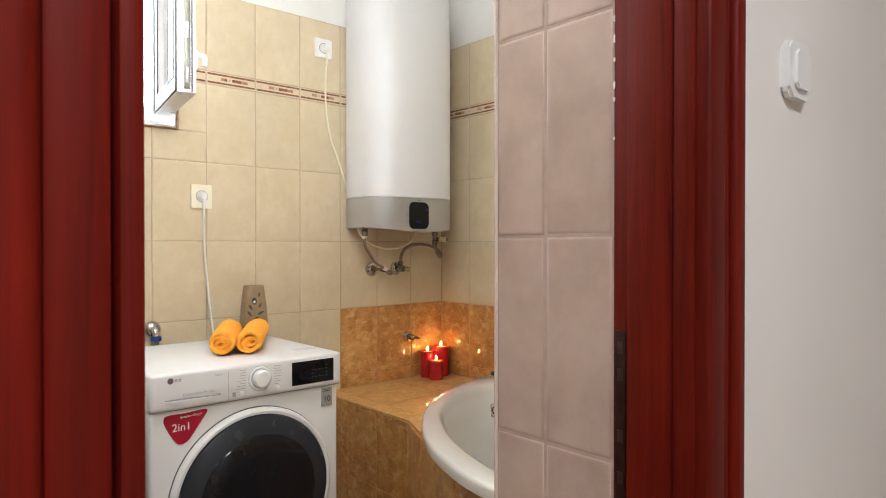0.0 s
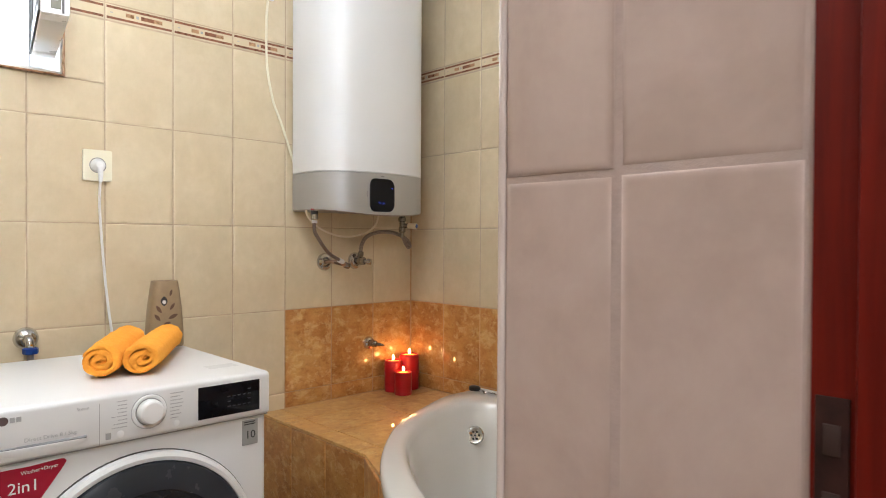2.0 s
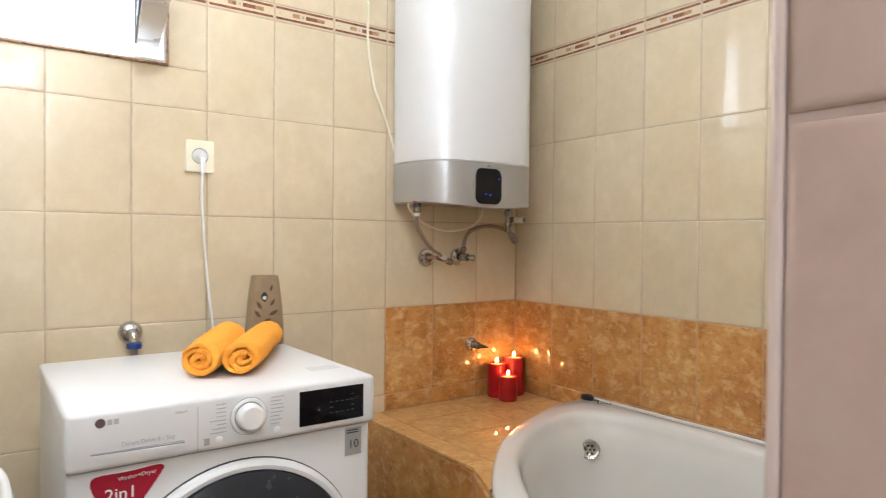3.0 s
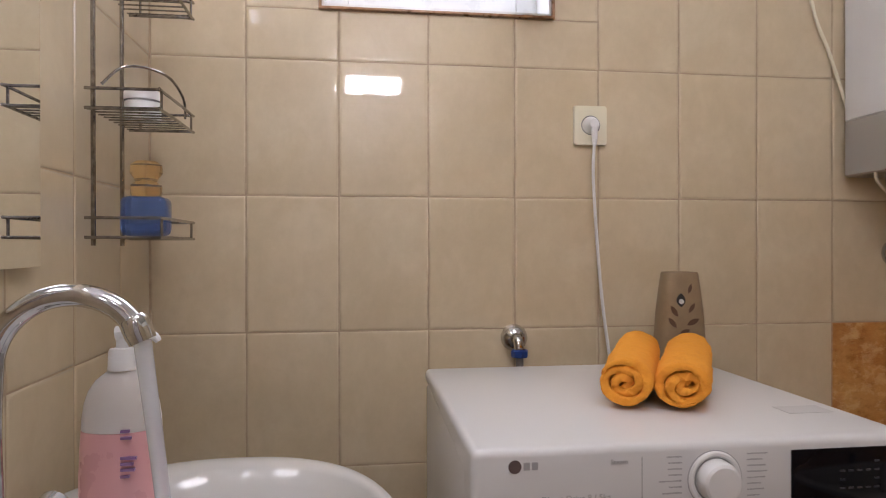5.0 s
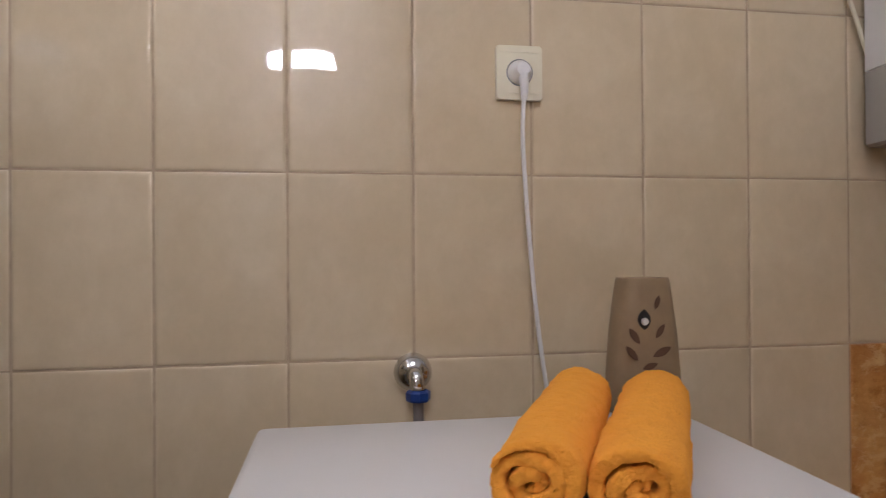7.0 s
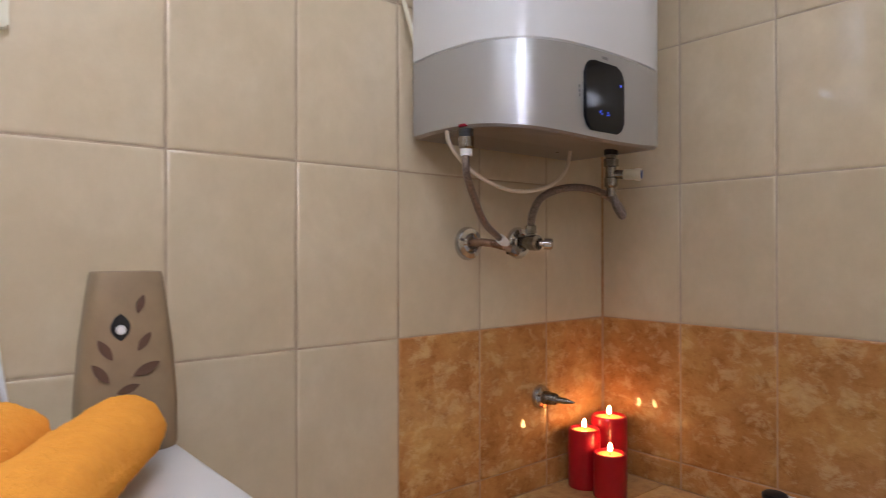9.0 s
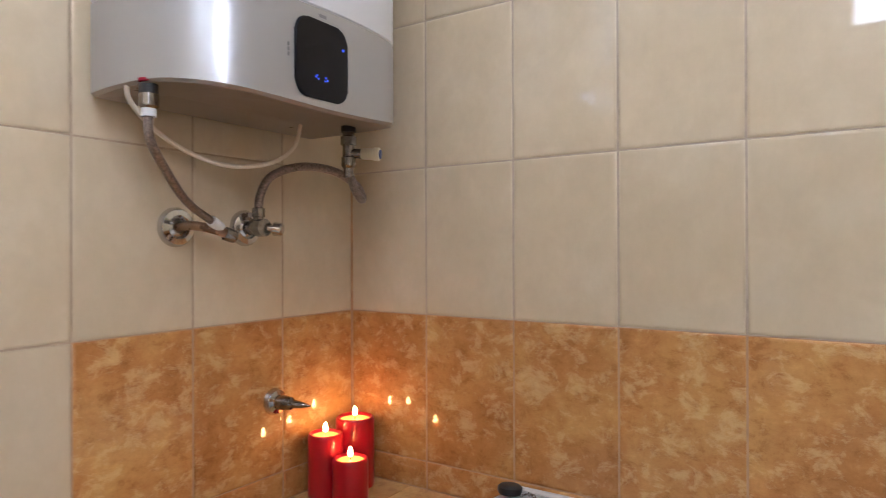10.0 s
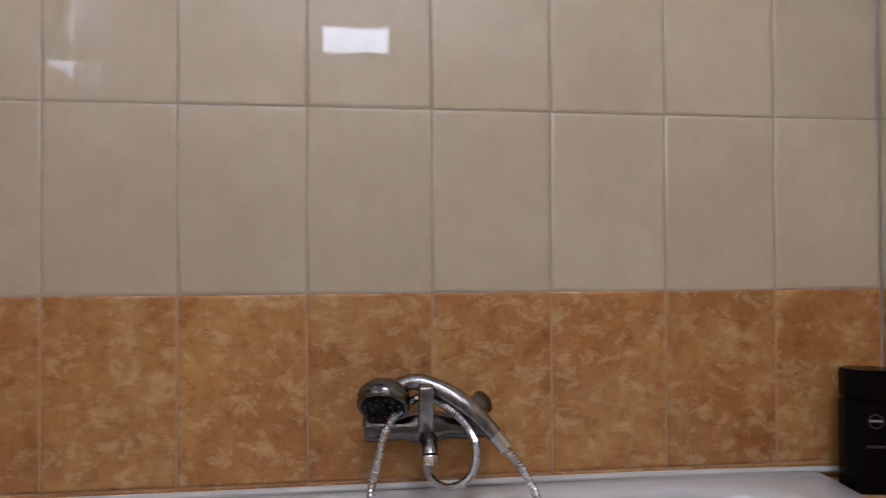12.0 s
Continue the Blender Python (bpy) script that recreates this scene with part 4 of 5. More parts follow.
part("pipe", tube([(0.166, -0.008, 1.081), (0.170, -0.036, 1.083), (0.184, -0.056, 1.080), (0.204, -0.066, 1.074), (0.219, -0.070, 1.069)], 0.0080, 12, 5), COPPER, c1, "brownish bent pipe")
part("coupling", lathe((0.212, -0.068, 1.0705), (0.85, -0.25, -0.3), [(0.0115, 0.0), (0.0115, 0.016), (0.009, 0.020), (0.0, 0.021)], 10), WORN, c1)
c2 = wall_cock(0.307, 1.083)
part("valve_body", lathe((0.307, -0.006, 1.083), (0, -1, 0), [(0.013, 0.0), (0.013, 0.03), (0.016, 0.032), (0.016, 0.05), (0.0, 0.051)], 16), WORN, c2)
part("handle", lathe((0.311, -0.045, 1.083), (0.55, -0.8, -0.1), [(0.007, 0.0), (0.007, 0.018), (0.0125, 0.020), (0.0125, 0.034), (0.009, 0.037), (0.0, 0.037)], 12), CHROME, c2)
part("outlet", lathe((0.309, -0.036, 1.090), (0, 0, 1), [(0.009, 0.0), (0.009, 0.012), (0.0115, 0.013), (0.0115, 0.028), (0.008, 0.030)], 8), WORN, c2, smooth=20)
cold = thing("cold_water_hose", (0.31, -0.04, 1.1), "arched grey braided hose to the safety valve", "hose")
part("braid", tube([(0.309, -0.036, 1.112), (0.311, -0.040, 1.145), (0.325, -0.055, 1.178), (0.365, -0.085, 1.196), (0.415, -0.115, 1.192), (0.452, -0.138, 1.170), (0.462, -0.150, 1.146), (0.450, -0.158, 1.138), (0.436, -0.155, 1.155), (0.429, -0.150, 1.18)], 0.0078, 10, 7), BRAID, cold)
valve = thing("safety_valve", (0.427, -0.15, 1.2), "dark brass safety valve with a white and blue knob", "valve")
part("valve_body", lathe((0.424, -0.150, 1.268), (0, 0, -1), [(0.0115, 0.0), (0.0115, 0.014), (0.015, 0.016), (0.015, 0.030), (0.011, 0.032), (0.011, 0.052), (0.0135, 0.054), (0.0135, 0.070), (0.009, 0.074), (0.009, 0.09)], 12), WORN, valve)
part("knob_stem", lathe((0.424, -0.150, 1.222), (0.45, -0.89, -0.05), [(0.009, 0.0), (0.009, 0.025)], 12), WORN, valve)
knob = part("knob", lathe((0.434, -0.170, 1.2208), (0.45, -0.89, -0.05), [(0.008, 0.0), (0.0105, 0.006), (0.0105, 0.024), (0.0125, 0.027), (0.0125, 0.036), (0.0, 0.037)], 14), CREAM_PLASTIC, valve, "white plastic knob")
part("knob_cap", lathe((0.4506, -0.2029, 1.2190), (0.45, -0.89, -0.05), [(0.0085, 0.0), (0.0085, 0.0024), (0.0, 0.0028)], 14), BLUE, knob, "blue cap")
loop = thing("heater_cable", (0.1, -0.12, 1.2), "cream cable looping under the water heater", "cable")
part("lead", tube([(0.016, -0.115, 1.268), (0.022, -0.115, 1.246), (0.060, -0.115, 1.212), (0.120, -0.115, 1.186), (0.19, -0.115, 1.176), (0.268, -0.118, 1.190), (0.318, -0.118, 1.222), (0.334, -0.118, 1.264)], 0.0036, 8, 7), TAN_CABLE, loop)

# ---- bath tub with tiled deck ----
RIM = 0.600
DECK_Z = 0.553
rim_ctrl = [(0.592, -0.398), (0.44, -0.388), (0.262, -0.450), (0.105, -0.525), (-0.020, -0.617), (-0.160, -0.757), (-0.275, -0.915), (-0.345, -1.055), (-0.403, -1.225), (-0.418, -1.37),
            (-0.395, -1.53), (-0.325, -1.68), (-0.205, -1.795), (-0.05, -1.848), (0.15, -1.857), (0.40, -1.857), (0.580, -1.868), (0.5925, -1.850), (0.5925, -1.55), (0.5925, -1.25), (0.5925, -0.95), (0.5925, -0.65), (0.5925, -0.46)]
inner_ctrl = [(0.530, -0.68), (0.505, -0.57), (0.43, -0.505), (0.30, -0.512), (0.15, -0.572), (0.02, -0.662), (-0.08, -0.768), (-0.190, -0.93), (-0.266, -1.09), (-0.316, -1.25), (-0.330, -1.37),
              (-0.307, -1.51), (-0.247, -1.63), (-0.15, -1.715), (-0.03, -1.755), (0.15, -1.768), (0.36, -1.768), (0.48, -1.73), (0.528, -1.64), (0.535, -1.40), (0.535, -1.15), (0.535, -0.90)]
TUB_C, TUB_N = (0.14, -1.12), 176
def round_loop(ctrl):
    """The closed curve through ctrl, as radii at even angles about the tub's middle."""
    line = smooth_line([(x, y, 0) for x, y in ctrl], 24, True)
    a = np.array([math.atan2(q.y - TUB_C[1], q.x - TUB_C[0]) for q in line])
    r = np.array([math.hypot(q.x - TUB_C[0], q.y - TUB_C[1]) for q in line])
    k = np.argsort(a)
    return np.interp(np.linspace(-math.pi, math.pi, TUB_N, endpoint=False), a[k], r[k], period=2 * math.pi)
rim_r, inner_r = round_loop(rim_ctrl), round_loop(inner_ctrl)
def tub_loop(r, z):
    return [Vector((TUB_C[0] + r[i] * math.cos(-math.pi + 2 * math.pi * i / TUB_N), TUB_C[1] + r[i] * math.sin(-math.pi + 2 * math.pi * i / TUB_N), z)) for i in range(TUB_N)]
tub_loops = [tub_loop(rim_r - d, z) for d, z in ((0.012, RIM - 0.045), (0.003, RIM - 0.040), (0.0, RIM - 0.014), (0.004, RIM - 0.004), (0.012, RIM))]
tub_loops += [tub_loop(inner_r * f, z) for f, z in ((1.035, RIM - 0.0005), (1.012, RIM - 0.004), (0.995, RIM - 0.013), (0.982, RIM - 0.032), (0.968, RIM - 0.052), (0.950, RIM - 0.066), (0.925, RIM - 0.11), (0.885, RIM - 0.21), (0.84, RIM - 0.31), (0.78, RIM - 0.375), (0.68, RIM - 0.402), (0.40, RIM - 0.41))]
tub = thing("bathtub", (0.1, -1.13, 0.19), "white acrylic bathtub with a curved rim set in tiles", "bathtub")
tub_bm = loft(tub_loops, False, True)
from mathutils.bvhtree import BVHTree
tub_tree = BVHTree.FromBMesh(tub_bm)
part("shell", tub_bm, ACRYLIC, tub, smooth=50)
eye_dir = (Vector((0.467, -0.508, 0.472)) - Vector((-1.18, -1.99, 1.147))).normalized()
hit, normal, _, _ = tub_tree.ray_cast(Vector((-1.18, -1.99, 1.147)), eye_dir)
if hit is None:
    hit, normal = Vector((0.467, -0.508, 0.472)), Vector((-0.5, -0.8, 0.3))
if normal.dot(eye_dir) > 0:
    normal = -normal
normal = (normal * 0.5 - eye_dir * 0.5).normalized()
hit = hit + normal * 0.008
over = part("overflow", lathe(hit - normal * 0.004, normal, [(0.022, -0.014), (0.031, -0.002), (0.031, 0.006), (0.026, 0.009), (0.022, 0.007), (0.0, 0.0075)], 28), CHROME, tub, "round chrome overflow grille")
bm = bmesh.new()
nm = Matrix.Translation(hit + normal * 0.0032) @ frame_of(normal)
for k in range(7):
    a = k * math.pi / 3
    c = Vector((0.013 * math.cos(a), 0.013 * math.sin(a), 0)) if k < 6 else Vector((0, 0, 0))
    add_lathe(bm, nm @ c, normal, [(0.0038 if k < 6 else 0.003, -0.002), (0.0038 if k < 6 else 0.003, 0.0012), (0.0, 0.0012)], 10)
part("grille_hole", bm, BLACK, over)
part("sealant", tube([(0.590, -0.42, RIM + 0.002), (0.590, -0.8, RIM + 0.002), (0.590, -1.3, RIM + 0.003), (0.590, -1.62, RIM + 0.003), (0.592, -1.91, RIM - 0.002)], 0.0055, 8, 4), ACRYLIC, tub, "bead of white sealant along the wall")
plug = thing("bath_plug", (0.560, -0.41, RIM), "black rubber bath plug with a chain on the bathtub rim", "plug")
part("stopper", lathe((0.562, -0.412, RIM + 0.001), (0.1, 0.0, 1), [(0.020, 0.0), (0.0225, 0.004), (0.0225, 0.012), (0.018, 0.016), (0.008, 0.018), (0.0, 0.018)], 22), BLACK, plug)
bm = bmesh.new()
for k in range(16):
    u = k / 15
    add_lathe(bm, (0.560 + 0.012 * math.sin(9 * u), -0.436 - 0.075 * u, RIM + 0.0035), (math.cos(k * 1.57), 0.3, math.sin(k * 1.57)), [(0.0026, -0.0012), (0.0040, 0.0), (0.0026, 0.0012)], 8)
part("chain", bm, WORN, plug)

# bath deck and skirt
deck = structure("bath_deck", prism([(-0.078, 0.004), (0.604, 0.004), (0.604, -0.425), (0.44, -0.415), (0.275, -0.476), (0.120, -0.550), (0.0, -0.636), (-0.095, -0.725), (-0.145, -0.745), (-0.078, -0.60)], 0.30, DECK_Z - 0.008), GROUT_ORANGE, "orange tiled ledge behind the bathtub", "ledge")
end_deck = structure("bath_end_deck", box(-0.35, 0.604, -2.004, -1.80, 0.40, RIM - 0.026), GROUT, "orange tiled ledge at the bath's end", "ledge")
SKIRT = [(-0.090, 0.0), (-0.090, -0.600), (-0.345, -1.130), (-0.395, -1.37), (-0.375, -1.53), (-0.30, -1.68), (-0.20, -1.80), (-0.20, -2.0)]
inner = [(x + 0.09, y) for x, y in SKIRT]
skirt = structure("bath_skirt", add_prism(bmesh.new(), [(x + 0.011, y) for x, y in SKIRT] + inner[::-1], 0.0, DECK_Z - 0.009), GROUT, "orange tiled front of the bathtub", "bath skirt")

# ---- things on the deck and bath ----
def candle(x, y, top, r, seed):
    base = DECK_Z + 0.001
    ob = thing("candle", (x, y, base), "burning red pillar candle on the bath ledge", "candle", "burning candles")
    rng = random.Random(seed)
    body = part("wax", lathe((x, y, base), (0, 0, 1), [(0.0, 0.0), (r * 0.97, 0.0), (r, 0.003), (r, top - base - 0.010), (r * 0.985, top - base - 0.005), (r * 0.94, top - base - 0.0015), (r * 0.88, top - base - 0.0005), (r * 0.82, top - base - 0.002), (r * 0.77, top - base - 0.006)], 36), RED_WAX, ob)
    part("molten_pool", lathe((x, y, top - 0.0075), (0, 0, 1), [(r * 0.80, 0.0), (r * 0.78, 0.0016), (0.0, 0.0016)], 28), MELT, body, "molten wax, flame light given as its own glow")
    part("wick", tube([(x, y, top - 0.007), (x + 0.0005, y, top + 0.004)], 0.0009, 6, 2), WICK, body)
    part("flame", lathe((x, y, top + 0.001), (0.02, 0, 1), [(0.0, 0.0), (0.0036, 0.001), (0.0045, 0.005), (0.0042, 0.011), (0.0029, 0.016), (0.0, 0.0195)], 14), FLAME, body, "small yellow flame")
candle(0.462, -0.052, 0.680, 0.0345, 1)
candle(0.541, -0.060, 0.697, 0.0400, 2)
candle(0.456, -0.123, 0.645, 0.0345, 3)
stub = thing("wall_tap_stub", (0.376, 0, 0.752), "small chrome wall tap without a handle wheel", "tap")
part("rosette", lathe((0.376, 0.001, 0.752), (0, -1, 0), [(0.026, -0.002), (0.026, 0.004), (0.022, 0.012), (0.014, 0.015)], 28), CHROME, stub)
part("spindle", lathe((0.376, -0.010, 0.752), (0.30, -0.95, -0.05), [(0.014, 0.0), (0.0145, 0.012), (0.012, 0.030), (0.008, 0.034), (0.006, 0.052), (0.0015, 0.070), (0.0, 0.071)], 16), WORN, stub)
shampoo = thing("shampoo_bottle", (0.535, -1.925, RIM - 0.018), "black plastic shampoo bottle standing at the bath's end", "bottle")
bm = prism(rounded(0.080, 0.050, 0.016), 0.0, 0.150, 0.006)
sm = Matrix.Translation((0.535, -1.916, RIM - 0.018)) @ Matrix.Rotation(radians(78), 4, "Z")
part("bottle", moved(bm, sm), BLACK_PLASTIC, shampoo)
part("cap", moved(prism(rounded(0.078, 0.048, 0.015), 0.152, 0.200, 0.005), sm), BLACK_PLASTIC, shampoo)
part("emblem", moved(lathe((0, 0.0255, 0.118), (0, 1, 0), [(0.012, 0.0), (0.012, 0.0012), (0.010, 0.0012), (0.010, 0.0)], 24), sm), DIM_PRINT, shampoo)
part("emblem_bar", moved(box(-0.011, 0.011, 0.0250, 0.0266, 0.117, 0.1205), sm), GREY_BADGE, shampoo)
part("label_print", moved(box(-0.014, 0.014, 0.0250, 0.0262, 0.075, 0.079), sm), DIM_PRINT, shampoo)

# bath mixer with hand shower
mix = thing("bath_mixer", (0.56, -1.185, 0.70), "worn dark chrome bath mixer with a hand shower resting on it", "bath mixer")
for y in (-1.118, -1.252):
    part("rosette", lathe((0.601, y, 0.705), (-1, 0, 0), [(0.031, -0.003), (0.031, 0.004), (0.026, 0.014), (0.014, 0.020), (0.013, 0.035)], 28), DARK_CHROME, mix)
part("valve_bar", lathe((0.556, -1.090, 0.705), (0, -1, 0), [(0.0, 0.0), (0.018, 0.001), (0.021, 0.006), (0.021, 0.040), (0.019, 0.060), (0.024, 0.075), (0.024, 0.115), (0.019, 0.130), (0.021, 0.150), (0.021, 0.184), (0.018, 0.189), (0.0, 0.190)], 24), DARK_CHROME, mix)
part("lever", moved(box(-0.010, 0.010, -0.012, 0.012, -0.040, 0.035, bevel=0.005, segments=3), Matrix.Translation((0.527, -1.183, 0.742)) @ Matrix.Rotation(radians(-14), 4, "Y")), WORN, mix)
part("spout", tube([(0.552, -1.187, 0.692), (0.532, -1.187, 0.690), (0.514, -1.187, 0.684), (0.504, -1.187, 0.674)], 0.012, 14, 5, [0.016, 0.014, 0.0125, 0.012]), WORN, mix)
part("aerator", lathe((0.503, -1.187, 0.677), (-0.2, 0, -1), [(0.0125, 0.0), (0.0135, 0.002), (0.0135, 0.014), (0.0, 0.014)], 16), CHROME, mix)
part("valve_knob", lathe((0.548, -1.268, 0.738), (-0.5, -0.5, 0.5), [(0.010, -0.02), (0.018, 0.0), (0.019, 0.010), (0.012, 0.015), (0.0, 0.016)], 18), DARK_CHROME, mix)
hs = thing("hand_shower", (0.52, -1.12, 0.75), "chrome hand shower with a dark spray face", "hand shower")
HEAD_AT = Vector((0.535, -1.121, 0.762))
head_axis = Vector((-0.70, 0.12, -0.70)).normalized()
part("shower_head", lathe(HEAD_AT, head_axis, [(0.0, -0.016), (0.018, -0.014), (0.033, -0.005), (0.040, 0.005), (0.0405, 0.010), (0.0385, 0.012), (0.0385, 0.014), (0.0405, 0.016), (0.0395, 0.024), (0.036, 0.028), (0.032, 0.027)], 32), DARK_CHROME, hs)
part("spray_face", lathe(HEAD_AT, head_axis, [(0.034, 0.022), (0.033, 0.028), (0.024, 0.031), (0.022, 0.028), (0.010, 0.030), (0.0, 0.030)], 32), BLACK_PLASTIC, hs, "dark spray plate")
bm = bmesh.new()
fm = Matrix.Translation(HEAD_AT + head_axis * 0.031) @ frame_of(head_axis)
for rr, cnt in ((0.0275, 14), (0.016, 9)):
    for k in range(cnt):
        a = 2 * math.pi * k / cnt
        add_lathe(bm, fm @ Vector((rr * math.cos(a), rr * math.sin(a), -0.004)), head_axis, [(0.0013, 0.0), (0.0013, 0.0045), (0.0, 0.0045)], 6)
part("nozzle", bm, DIM_PRINT, hs)
part("handle", tube([(0.545, -1.140, 0.770), (0.545, -1.172, 0.776), (0.535, -1.215, 0.760), (0.522, -1.252, 0.735), (0.514, -1.285, 0.700)], 0.013, 14, 6, [0.012, 0.013, 0.0155, 0.0155, 0.0125]), WORN, hs)
part("hose_nut", tube([(0.515, -1.282, 0.703), (0.506, -1.302, 0.680)], 0.0115, 10, 2), CHROME, hs)
def ribbed(points, r):
    line = smooth_line(points, 18)
    bm = bmesh.new()
    up, rings = Vector((0.3, 0.2, 0.93)), []
    for i, q in enumerate(line):
        d = (line[min(i + 1, len(line) - 1)] - line[max(i - 1, 0)]).normalized()
        side = d.cross(up).normalized()
        up = side.cross(d).normalized()
        rr = r * (1.0 if i % 2 else 0.84)
        rings.append([bm.verts.new(q + rr * (math.cos(2 * math.pi * j / 9) * side + math.sin(2 * math.pi * j / 9) * up)) for j in range(9)])
    for a, b in zip(rings, rings[1:]):
        for j in range(9):
            bm.faces.new((a[j], a[(j + 1) % 9], b[(j + 1) % 9], b[j]))
    return bm
hose = thing("shower_hose", (0.50, -1.2, 0.6), "ribbed chrome shower hose looping below the mixer", "hose")
part("coil", ribbed([(0.507, -1.300, 0.682), (0.495, -1.325, 0.650), (0.485, -1.345, 0.605), (0.475, -1.352, 0.54), (0.46, -1.33, 0.42), (0.42, -1.25, 0.30), (0.40, -1.16, 0.30), (0.43, -1.11, 0.42), (0.49, -1.098, 0.55), (0.515, -1.100, 0.620),
                     (0.511, -1.110, 0.668), (0.510, -1.124, 0.718), (0.520, -1.146, 0.741), (0.544, -1.168, 0.750), (0.552, -1.186, 0.752), (0.540, -1.206, 0.744), (0.515, -1.233, 0.727), (0.507, -1.252, 0.699), (0.507, -1.257, 0.670), (0.508, -1.250, 0.644), (0.511, -1.232, 0.628), (0.516, -1.210, 0.624), (0.525, -1.190, 0.636), (0.540, -1.182, 0.662), (0.550, -1.182, 0.690)], 0.0068), CHROME, hose, smooth=20)

# ---- washbasin ----
BZ = 0.757
def basin_loop(s, z, dx=0.0, e=2.35):
    pts = []
    for k in range(64):
        t = 2 * math.pi * k / 64
        c, sn = math.cos(t), math.sin(t)
        x = math.copysign(abs(c) ** (2 / e), c) * 0.256 * s
        y = math.copysign(abs(sn) ** (2 / e), sn) * 0.350 * s
        pts.append(Vector((max(-1.352 + x + dx, X_LEFT + 0.002), -0.715 + y, z)))
    return pts
basin = thing("washbasin", (-1.33, -0.715, 0.0), "white ceramic oval washbasin fixed to the tiled wall", "washbasin")
part("bowl", loft([basin_loop(0.30, 0.53, -0.06), basin_loop(0.50, 0.585, -0.04), basin_loop(0.78, 0.655, -0.02), basin_loop(0.95, 0.708), basin_loop(1.0, 0.735), basin_loop(1.0, 0.748), basin_loop(0.988, 0.7555), basin_loop(0.965, BZ),
                    basin_loop(0.885, BZ - 0.001, 0.016), basin_loop(0.855, BZ - 0.007, 0.020), basin_loop(0.82, BZ - 0.03, 0.024), basin_loop(0.70, BZ - 0.09, 0.026), basin_loop(0.45, BZ - 0.135, 0.02), basin_loop(0.12, BZ - 0.148, 0.01)], True, True), CERAMIC, basin, smooth=50)
part("drain", lathe((-1.321, -0.715, BZ - 0.150), (0, 0, 1), [(0.03, 0.0), (0.03, 0.004), (0.022, 0.005), (0.020, 0.002), (0.0, 0.002)], 24), CHROME, basin)
cabinet = thing("vanity_cabinet", (-1.37, -0.715, 0), "pale cream cabinet under the washbasin", "cabinet")
CABINET = plain("pale_cream_laminate", (0.62, 0.55, 0.42), 0.35, var=0.03, scale=8)
part("body", box(-1.598, -1.160, -0.945, -0.485, 0.06, 0.560, bevel=0.002), CABINET, cabinet)
part("top_gap", box(-1.596, -1.150, -0.935, -0.495, 0.560, 0.566), BLACK, cabinet, "dark gap under the top", smooth=0)
part("top_board", box(-1.598, -1.135, -0.950, -0.480, 0.566, 0.584, bevel=0.003), CABINET, cabinet)
for y0, y1 in ((-0.943, -0.717), (-0.713, -0.487)):
    leaf_door = part("door", box(-1.160, -1.142, y0, y1, 0.075, 0.556, bevel=0.003), CABINET, cabinet)
    part("handle", tube([(-1.141, (y0 + y1) / 2 - 0.04, 0.50), (-1.122, (y0 + y1) / 2 - 0.04, 0.50), (-1.122, (y0 + y1) / 2 + 0.04, 0.50), (-1.141, (y0 + y1) / 2 + 0.04, 0.50)], 0.004, 8, 3), CHROME, leaf_door, "chrome bar handle")
part("plinth", box(-1.598, -1.20, -0.935, -0.495, 0.0, 0.06), UNDER, cabinet)
faucet = thing("basin_tap", (-1.52, -0.75, BZ), "chrome swan-neck basin tap with water running", "tap")
part("tap_base", lathe((-1.5250, -0.750, BZ - 0.002), (0, 0, 1), [(0.027, 0.0), (0.027, 0.006), (0.022, 0.012), (0.021, 0.06), (0.016, 0.075), (0.012, 0.08)], 24), CHROME, faucet)
neck = [(-1.525, -0.750, 0.835), (-1.527, -0.750, 0.91), (-1.525, -0.750, 0.972)]
for k in range(1, 9):
    a = math.pi - math.pi * 0.80 * k / 8
    neck.append((-1.450 + 0.075 * math.cos(a), -0.750 + 0.004 * k / 8, 0.973 + 0.075 * math.sin(a)))
part("neck", tube(neck, 0.0118, 16, 4), CHROME, faucet)
part("aerator", lathe((-1.3900, -0.746, 1.0210), (0.40, 0.0, -0.92), [(0.0118, -0.004), (0.0145, 0.0), (0.0150, 0.014), (0.0140, 0.024), (0.0, 0.024)], 20), CHROME, faucet)
for dy in (-0.055, 0.055):
    part("tap_knob", lathe((-1.4970, -0.750 + dy * 0.35, 0.800), (0.15, dy * 10, 0.2), [(0.010, 0.0), (0.010, 0.016), (0.019, 0.020), (0.020, 0.040), (0.014, 0.045), (0.0, 0.045)], 12), CHROME, faucet)
part("water_stream", tube([(-1.3810, -0.746, 1.000), (-1.3725, -0.749, 0.94), (-1.3610, -0.756, 0.865), (-1.3470, -0.765, 0.76), (-1.3330, -0.772, 0.640)], 0.01, 14, 6, [0.0092, 0.0085, 0.0078, 0.0072, 0.0076]), WATER, faucet, "running stream of white water")
soap = thing("soap_dispenser", (-1.450, -0.603, BZ), "translucent soap dispenser half full of pink soap", "soap dispenser")
SX, SY2 = -1.450, -0.603
part("bottle", lathe((SX, SY2, BZ), (0, 0, 1), [(0.0, 0.1165), (0.0470, 0.1165), (0.0465, 0.128), (0.0440, 0.146), (0.0390, 0.162), (0.030, 0.176), (0.020, 0.184), (0.0165, 0.187), (0.0165, 0.192)], 36, (1.0, 0.72)), SOAP_SKIN, soap)
